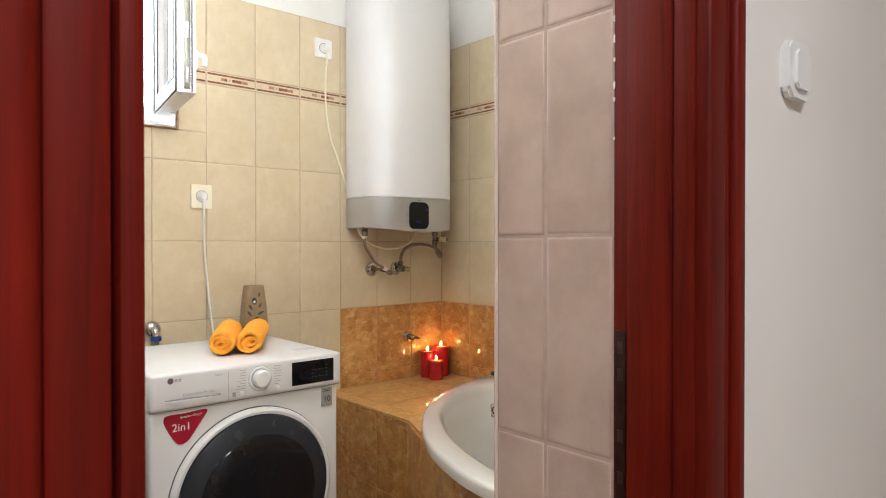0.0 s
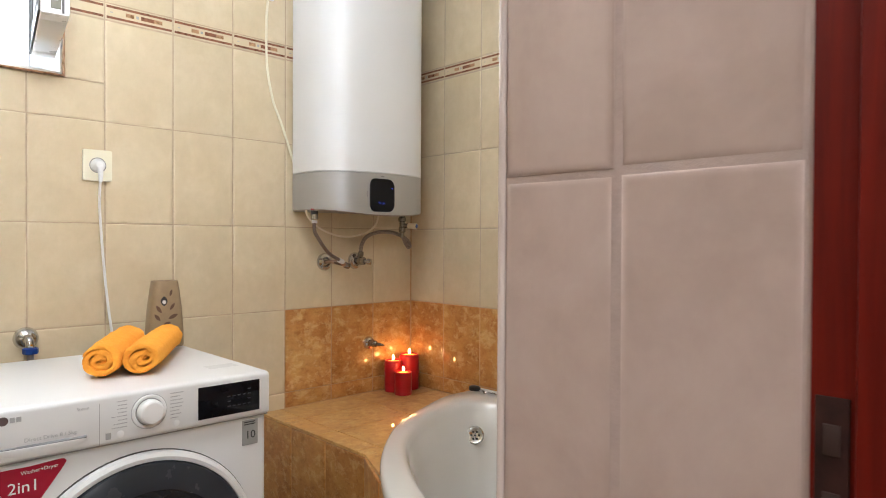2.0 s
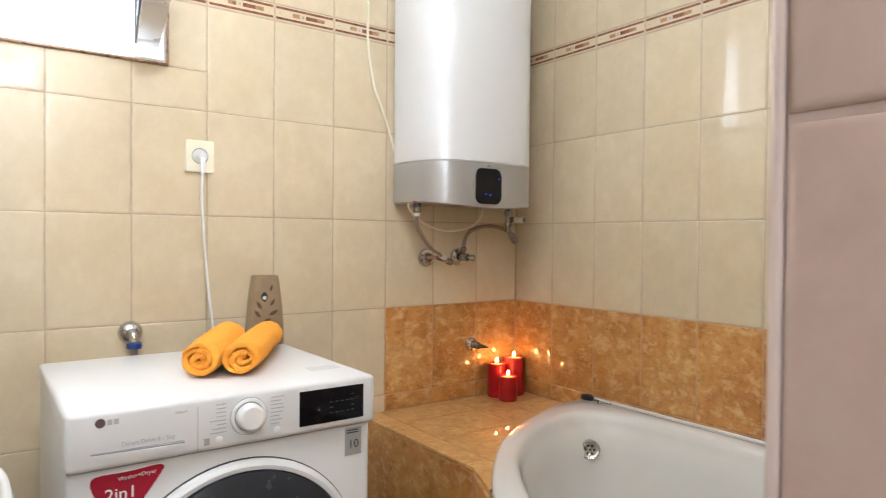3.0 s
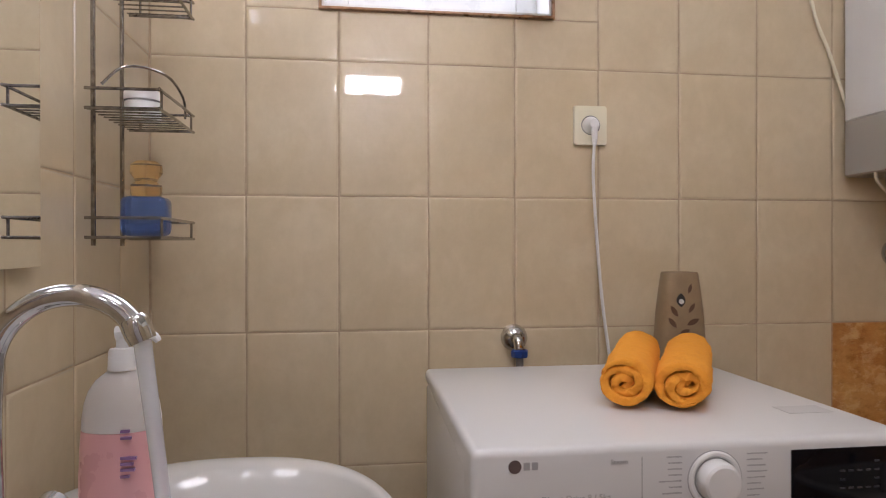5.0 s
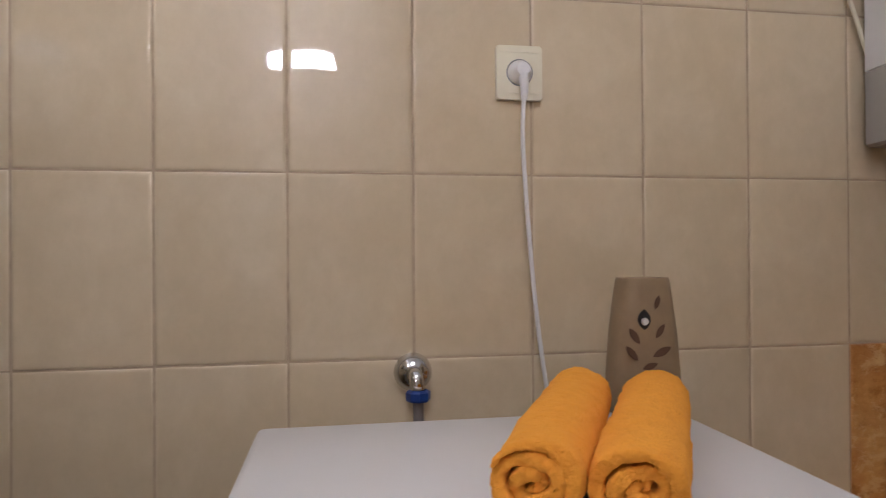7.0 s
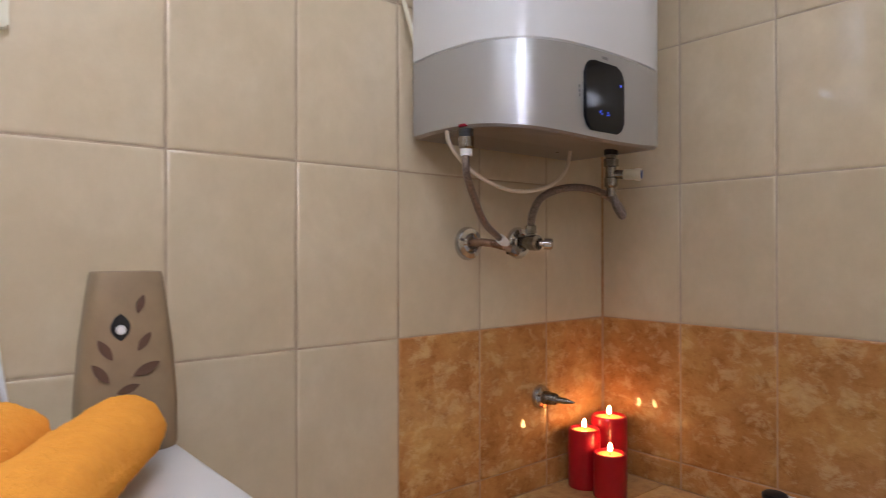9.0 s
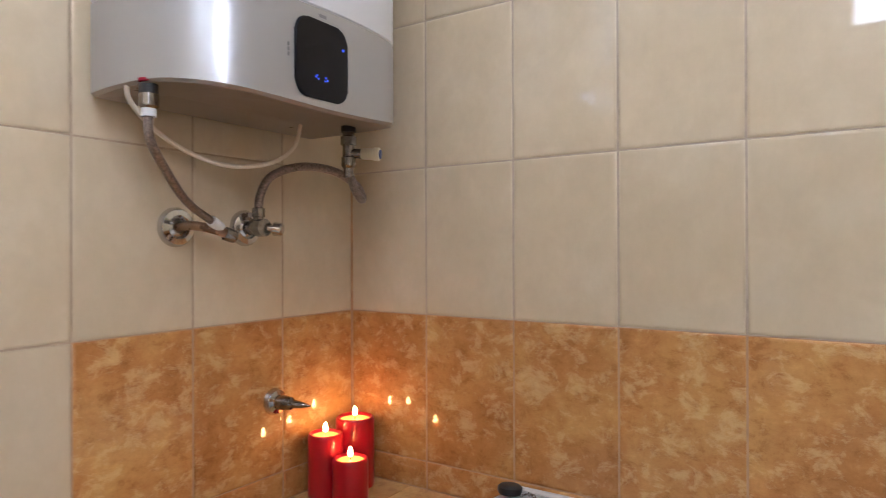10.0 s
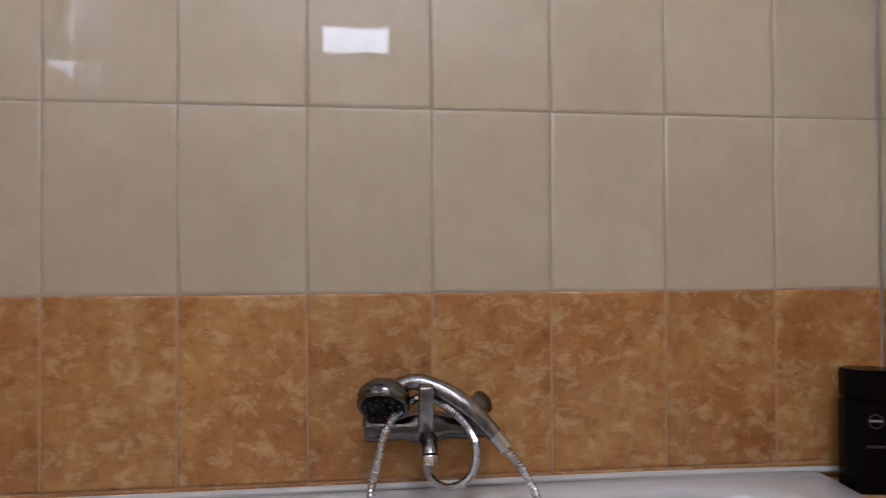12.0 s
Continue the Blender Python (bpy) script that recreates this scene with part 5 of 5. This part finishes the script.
part("lower_bottle", lathe((SX, SY2, BZ), (0, 0, 1), [(0.0, 0.001), (0.046, 0.001), (0.050, 0.005), (0.0498, 0.06), (0.0485, 0.095), (0.0470, 0.116), (0.0, 0.116)], 36, (1.0, 0.72)), SOAP, soap, "lower bottle full of pink liquid soap")
part("pump_collar", lathe((SX, SY2, BZ + 0.188), (0, 0, 1), [(0.0165, 0.0), (0.0155, 0.022), (0.014, 0.026), (0.007, 0.027), (0.006, 0.044)], 20), PLASTIC, soap)
part("pump_head", tube([(SX - 0.006, SY2, BZ + 0.232), (SX + 0.008, SY2, BZ + 0.233), (SX + 0.036, SY2 - 0.002, BZ + 0.230), (SX + 0.044, SY2 - 0.002, BZ + 0.222)], 0.007, 10, 4, [0.010, 0.009, 0.006, 0.004]), PLASTIC, soap)
violet = plain("violet_print", (0.30, 0.17, 0.36), 0.5)
for w, z in ((0.010, 0.118), (0.012, 0.110), (0.018, 0.086), (0.014, 0.079), (0.016, 0.072), (0.010, 0.064)):
    part("label_print", box(SX + 0.010, SX + 0.010 + w, SY2 - 0.0368, SY2 - 0.0320, BZ + z, BZ + z + 0.003), violet, soap, smooth=0)

# ---- mirror and wire rack on the left wall ----
mirror = thing("mirror", (-1.595, -0.85, 1.07), "plain frameless mirror above the washbasin", "mirror")
part("glass", box(-1.592, -1.587, -1.00, -0.508, 1.070, 1.50, bevel=0.0008), MIRROR, mirror, smooth=20)
rack = thing("wire_rack", (-1.59, -0.27, 1.11), "chrome wire wall rack with three shelves", "rack")
RX0, RX1, RY0, RY1 = -1.586, -1.472, -0.368, -0.165
for y in (-0.334, -0.203):
    part("upright", tube([(-1.586, y, 1.10), (-1.586, y, 1.70)], 0.0038, 8, 1), WORN, rack)
for z in (1.113, 1.318, 1.535):
    shelf = part("shelf", tube([(RX0, RY0, z), (RX1 - 0.01, RY0, z), (RX1, RY0 + 0.01, z), (RX1, RY1 - 0.01, z), (RX1 - 0.01, RY1, z), (RX0, RY1, z)], 0.0027, 8, 3), WORN, rack)
    part("guard_rail", tube([(RX0, RY0, z + 0.031), (RX1 - 0.01, RY0, z + 0.031), (RX1, RY0 + 0.01, z + 0.031), (RX1, RY1 - 0.01, z + 0.031), (RX1 - 0.01, RY1, z + 0.031), (RX0, RY1, z + 0.031)], 0.0027, 8, 3), WORN, shelf)
    for p, q in (((RX1, RY0 + 0.008), (RX1, RY0 + 0.008)), ((RX1, RY1 - 0.008), (RX1, RY1 - 0.008)), ((RX0 + 0.02, RY1), (RX0 + 0.02, RY1))):
        part("post", tube([(p[0], p[1], z), (q[0], q[1], z + 0.031)], 0.0023, 6, 1), WORN, shelf)
    for k in range(9):
        y = RY0 + (RY1 - RY0) * (k + 0.5) / 9
        part("grid_wire", tube([(RX0, y, z), (RX1, y, z)], 0.0015, 6, 1), WORN, shelf)
part("soap_hoop", tube([(RX0 + 0.015, -0.34, 1.362), (RX0 + 0.05, -0.33, 1.395), (RX1 - 0.02, -0.27, 1.398), (RX1 - 0.008, -0.20, 1.375), (RX1 - 0.008, -0.185, 1.338)], 0.0024, 8, 6), WORN, rack)
jar = thing("bath_jar", (-1.528, -0.255, 1.116), "blue bath gel jar with an amber stopper", "jar")
part("jar", box(-1.566, -1.490, -0.283, -0.227, 1.117, 1.186, bevel=0.012, segments=3), BLUE_GEL, jar)
part("stopper", lathe((-1.528, -0.255, 1.186), (0, 0, 1), [(0.024, 0.0), (0.026, 0.006), (0.026, 0.020), (0.018, 0.026), (0.020, 0.032), (0.027, 0.042), (0.026, 0.056), (0.018, 0.062), (0.0, 0.062)], 24), AMBER, jar)
cream_pot = thing("cream_jar", (-1.535, -0.25, 1.322), "small white jar on the wire rack", "jar")
part("pot", lathe((-1.535, -0.25, 1.3215), (0, 0, 1), [(0.0, 0.0), (0.028, 0.0), (0.030, 0.003), (0.030, 0.030), (0.026, 0.033)], 28), PLASTIC, cream_pot)
part("lid", lathe((-1.535, -0.25, 1.355), (0, 0, 1), [(0.031, 0.0), (0.031, 0.014), (0.028, 0.017), (0.0, 0.017)], 28), PLASTIC, cream_pot)

# ---- tiles, piece by piece ----
tile_meshes = {}
def tile_mesh(w, h, mat, round_in=0.0058, round_down=0.0025):
    """A tile whose glazed face rolls off softly at its four edges."""
    key = (round(w, 4), round(h, 4), mat.name)
    if key not in tile_meshes:
        bm = bmesh.new()
        steps = [(0.0, 0.0), (0.0, TILE_T - round_down)]
        steps += [(round_in * (1 - math.cos(a)), TILE_T - round_down * (1 - math.sin(a))) for a in (radians(35), radians(65), radians(90))]
        steps.append((round_in * 1.25, TILE_T))
        rings = [[bm.verts.new((sx * (w / 2 - d), sy * (h / 2 - d), z)) for sx, sy in ((-1, -1), (1, -1), (1, 1), (-1, 1))] for d, z in steps]
        for a, c in zip(rings, rings[1:]):
            for i in range(4):
                bm.faces.new((a[i], a[(i + 1) % 4], c[(i + 1) % 4], c[i]))
        bm.faces.new(rings[-1])
        tile_meshes[key] = emit("tile", bm, mat, 50)
    return tile_meshes[key]

tile_rng = random.Random(11)
def lay(parent, frame_m, u0, u1, v0, v1, mat, name="tile", gap=GAP, tilt=0.16):
    """One tile over the cell u0..u1, v0..v1 of a surface whose x, y and outward z are frame_m's."""
    w, h = u1 - u0 - gap, v1 - v0 - gap * 0.6
    if w < 0.008 or h < 0.008:
        return
    ob = new(name, tile_mesh(w, h, mat))
    ob.parent = parent
    if parent.type == "EMPTY":
        ob.matrix_parent_inverse = parent.matrix_basis.inverted()
    j = lambda a: radians(tile_rng.uniform(-a, a))
    ob.matrix_basis = frame_m @ Matrix.Translation(((u0 + u1) / 2, (v0 + v1) / 2, tile_rng.uniform(-0.0003, 0.0003))) @ Euler((j(tilt), j(tilt), j(0.06))).to_matrix().to_4x4()
    return ob

def cells(u0, u1, v0, v1, hole):
    """The cell less a rectangular hole, as rectangles."""
    if hole is None:
        return [(u0, u1, v0, v1)]
    a0, a1, b0, b1 = max(u0, hole[0]), min(u1, hole[1]), max(v0, hole[2]), min(v1, hole[3])
    if a0 >= a1 or b0 >= b1:
        return [(u0, u1, v0, v1)]
    out = []
    if b0 > v0 + 1e-4:
        out.append((u0, u1, v0, b0))
    if b1 < v1 - 1e-4:
        out.append((u0, u1, b1, v1))
    if a0 > u0 + 1e-4:
        out.append((u0, a0, b0, b1))
    if a1 < u1 - 1e-4:
        out.append((a1, u1, b0, b1))
    return out

ROWS_LOW = [(0.0, 0.01), (0.01, 0.31), (0.31, 0.61), (0.61, 0.91), (0.91, 1.21), (1.21, 1.51), (1.51, 1.811)]
FACE_BACK = Matrix(((1, 0, 0, 0), (0, 0, -1, TILE_T - 0.0), (0, 1, 0, 0), (0, 0, 0, 1)))           # u = x, v = z, out = -y
FACE_RIGHT = Matrix(((0, 0, -1, X_RIGHT + TILE_T), (-1, 0, 0, 0), (0, 1, 0, 0), (0, 0, 0, 1)))      # u = -y
FACE_LEFT = Matrix(((0, 0, 1, X_LEFT - TILE_T), (1, 0, 0, 0), (0, 1, 0, 0), (0, 0, 0, 1)))          # u = y
FACE_ALCOVE = Matrix(((-1, 0, 0, 0), (0, 0, 1, Y_FRONT - TILE_T), (0, 1, 0, 0), (0, 0, 0, 1)))      # u = -x

# grout beds, between the wall and the tiles' faces
def grout_bed(name, m, u0, u1, v0, v1, hole=None, mat=GROUT):
    bm = bmesh.new()
    for a0, a1, b0, b1 in cells(u0, u1, v0, v1, hole):
        add_box(bm, a0, a1, b0, b1, 0.0005, TILE_T - 0.0018)
    return structure(name, moved(bm, m), mat, "grey-beige grout between the wall tiles", "grout")
hole = (WIN[0] - 0.008, WIN[1] + 0.008, WIN[2] - 0.010, WIN[3] + 0.01)
grout_bed("grout_back", FACE_BACK, X_LEFT, -0.001, 0.0, TILE_TOP, hole)
grout_bed("grout_back_right", FACE_BACK, -0.001, X_RIGHT, L, TILE_TOP)
grout_bed("grout_back_band", FACE_BACK, -0.001, X_RIGHT, 0.0, L, mat=GROUT_ORANGE)
grout_bed("grout_right", FACE_RIGHT, 0.0, 2.0, L, TILE_TOP, mat=GROUT_GREY)
grout_bed("grout_right_band", FACE_RIGHT, 0.0, 2.0, 0.0, L, mat=GROUT_ORANGE)
grout_bed("grout_left", FACE_LEFT, -2.0, 0.0, 0.0, TILE_TOP)
grout_bed("grout_alcove", FACE_ALCOVE, -0.6, 0.69, 0.0, TILE_TOP)

structure("corner_grout", box(X_RIGHT - 0.002, X_RIGHT + 0.006, -0.002, 0.006, DECK_Z, TILE_TOP), GROUT_ORANGE, "grout in the tiled corner", "grout")
structure("corner_grout_left", box(X_LEFT - 0.006, X_LEFT + 0.003, -0.003, 0.006, 0, TILE_TOP), GROUT, "grout in the tiled corner", "grout")

def listello(parent, m, u0, u1):
    """One border tile with its printed bands and bars."""
    base = lay(parent, m, u0, u1, LIST_LO, LIST_HI, CREAM, "border_tile", tilt=0.05)
    if base is None:
        return
    w = u1 - u0 - GAP
    zt = TILE_T + 0.0004
    def strip(a0, a1, b0, b1, mat):
        me = listello_mesh(a1 - a0, b1 - b0, mat)
        ob = new("printed_band", me)
        ob.parent = base
        ob.matrix_basis = Matrix.Translation(((a0 + a1) / 2, (b0 + b1) / 2, zt - 0.0008))
    h = (LIST_HI - LIST_LO) / 2
    strip(-w / 2 + 0.003, w / 2 - 0.003, h - 0.0125, h - 0.0055, TRIM_BROWN)
    strip(-w / 2 + 0.003, w / 2 - 0.003, -h + 0.0055, -h + 0.0125, TRIM_BROWN)
    if w > 0.15:
        strip(-0.042, -0.018, -0.0055, 0.0060, TRIM_TAN)
        strip(-0.012, -0.004, -0.0040, 0.0045, GREY_BADGE)
        strip(0.002, 0.040, -0.0055, 0.0060, TRIM_BROWN)
        strip(0.040, 0.066, -0.0055, 0.0060, TRIM_TAN)
        strip(-0.086, -0.078, -0.0012, 0.0012, GREY_BADGE)
list_meshes = {}
def listello_mesh(w, h, mat):
    key = (round(w, 4), round(h, 4), mat.name)
    if key not in list_meshes:
        list_meshes[key] = emit("printed_band", box(-w / 2, w / 2, -h / 2, h / 2, 0, 0.0010), mat, 0)
    return list_meshes[key]

# back wall
for k in range(11):
    u0 = X_LEFT + COL * k
    u1 = u0 + COL
    for v0, v1 in ROWS_LOW[1:] + [(LIST_HI + 0.001, TILE_TOP)]:
        orange = u0 > -0.05 and v1 < 0.92
        rows = [(v0, v1)] if not (orange and abs(v0 - 0.31) < 0.01) else [(DECK_Z, 0.61)]
        for a, b in rows:
            if orange and b < 0.5:
                continue
            for c in cells(u0, u1, a, b, hole):
                lay(wall_back, FACE_BACK, *c, ORANGE if orange else CREAM)
    for c in cells(u0, u1, LIST_LO, LIST_HI, hole):
        listello(wall_back, FACE_BACK, c[0], c[1])
# right wall
for k in range(10):
    u0, u1 = COL * k, COL * (k + 1)
    for v0, v1 in ((DECK_Z if k < 2 else 0.56, 0.61), (0.61, 0.91), (0.91, 1.21), (1.21, 1.51), (1.51, 1.811), (LIST_HI + 0.001, TILE_TOP)):
        lay(wall_right, FACE_RIGHT, u0, u1, v0, v1, ORANGE if v1 < 0.92 else CREAM)
    listello(wall_right, FACE_RIGHT, u0, u1)
# left wall
for k in range(10):
    u0, u1 = -2.0 + COL * k, -2.0 + COL * (k + 1)
    for v0, v1 in ROWS_LOW[1:] + [(LIST_HI + 0.001, TILE_TOP)]:
        lay(wall_left, FACE_LEFT, u0 + 0.03, u1 + 0.03 if k < 9 else u1, v0, v1, CREAM)
    listello(wall_left, FACE_LEFT, u0 + 0.03, u1 + 0.03 if k < 9 else u1)
# alcove end
for k in range(7):
    u0, u1 = -0.6 + COL * k, min(-0.6 + COL * (k + 1), 0.69)
    for v0, v1 in ((0.56, 0.61), (0.61, 0.91), (0.91, 1.21), (1.21, 1.51), (1.51, 1.811), (LIST_HI + 0.001, TILE_TOP)):
        lay(wall_front, FACE_ALCOVE, u0, u1, v0, v1, ORANGE if v1 < 0.92 else CREAM)
# pinkish tiles on the wall end
FACE_PINK = Matrix(((0, 0, -1, DOOR_R + TILE_T + 0.001), (-1, 0, 0, 0), (0, 1, 0, 0), (0, 0, 0, 1)))
structure("grout_stub", moved(box(1.758, 1.971, 0.0, 2.41, 0.0005, TILE_T - 0.0010), FACE_PINK), GROUT_PINK, "pinkish grout between the tiles", "grout")
for v in range(8):
    v0, v1 = 0.01 + 0.3 * v, 0.31 + 0.3 * v
    lay(wall_stub, FACE_PINK, 1.756, 1.853, v0, v1, PINK, gap=0.0036)
    lay(wall_stub, FACE_PINK, 1.853, 1.968, v0, v1, PINK, gap=0.0036)
tagged(part("corner_trim", tube([(DOOR_R + 0.0033, -1.7535, 0.0), (DOOR_R + 0.0033, -1.7535, 2.41)], 0.0036, 12, 1), plain("trim_pvc", (0.62, 0.52, 0.47), 0.2)), "glossy pale plastic corner trim on the tiles", "trim", kind="structure")
structure("stub_side", box(DOOR_R + 0.006, -0.69, -1.756, -1.750, 0, 2.41), CREAM, "cream tiled side of the wall end", "wall")

# deck tiles, cut to the ledge's outline
def clip(poly, axis, limit, keep_less):
    out = []
    for i, p in enumerate(poly):
        q = poly[(i + 1) % len(poly)]
        pin = (p[axis] <= limit) == keep_less or abs(p[axis] - limit) < 1e-9
        qin = (q[axis] <= limit) == keep_less or abs(q[axis] - limit) < 1e-9
        if pin:
            out.append(p)
        if pin != qin and abs(q[axis] - p[axis]) > 1e-9:
            t = (limit - p[axis]) / (q[axis] - p[axis])
            out.append((p[0] + (q[0] - p[0]) * t, p[1] + (q[1] - p[1]) * t))
    return out
def deck_tiles(parent, outline, xs, ys, top, name="tile"):
    g = 0.0015
    for x0, x1 in zip(xs, xs[1:]):
        for y0, y1 in zip(ys, ys[1:]):
            p = outline
            for axis, limit, less in ((0, x0 + g, False), (0, x1 - g, True), (1, y0 + g, False), (1, y1 - g, True)):
                p = clip(p, axis, limit, less) if p else p
            if len(p) < 3:
                continue
            area = abs(sum(a[0] * b[1] - b[0] * a[1] for a, b in zip(p, p[1:] + p[:1]))) / 2
            if area < 0.0004:
                continue
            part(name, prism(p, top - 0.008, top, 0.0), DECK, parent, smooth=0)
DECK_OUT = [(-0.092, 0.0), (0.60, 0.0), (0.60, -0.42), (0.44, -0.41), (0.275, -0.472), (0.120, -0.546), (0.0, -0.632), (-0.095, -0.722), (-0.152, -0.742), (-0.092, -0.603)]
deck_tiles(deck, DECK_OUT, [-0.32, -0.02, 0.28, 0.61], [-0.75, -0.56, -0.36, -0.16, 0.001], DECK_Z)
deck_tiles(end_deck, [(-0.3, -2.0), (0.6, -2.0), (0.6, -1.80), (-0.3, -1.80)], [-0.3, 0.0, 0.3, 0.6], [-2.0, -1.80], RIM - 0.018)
# skirt tiles
for (ax, ay), (bx, by) in zip(SKIRT, SKIRT[1:]):
    d = Vector((bx - ax, by - ay, 0))
    length = d.length
    d.normalize()
    m = Matrix(((d.x, 0, d.y, ax - d.y * 0.004), (d.y, 0, -d.x, ay + d.x * 0.004), (0, 1, 0, 0), (0, 0, 0, 1)))
    n = max(1, round(length / 0.2))
    for k in range(n):
        u0, u1 = length * k / n, length * (k + 1) / n
        for v0, v1 in ((0.0, 0.247), (0.247, DECK_Z - 0.010)):
            lay(skirt, m, u0, u1, v0, v1, ORANGE)
# floor tiles
FACE_UP = Matrix.Translation((0, 0, -TILE_T))
for i in range(7):
    for j in range(6):
        lay(floor, FACE_UP, -1.6 + i * 0.3333, -1.6 + (i + 1) * 0.3333, -2.0 + j * 0.3333, -2.0 + (j + 1) * 0.3333, FLOOR_TILE, tilt=0.02)
for i in range(9):
    for j in range(5):
        lay(floor, FACE_UP, -3.2 + i * 0.5, -3.2 + (i + 1) * 0.5, -4.5 + j * 0.5, -4.5 + (j + 1) * 0.5, FLOOR_TILE, tilt=0.02)
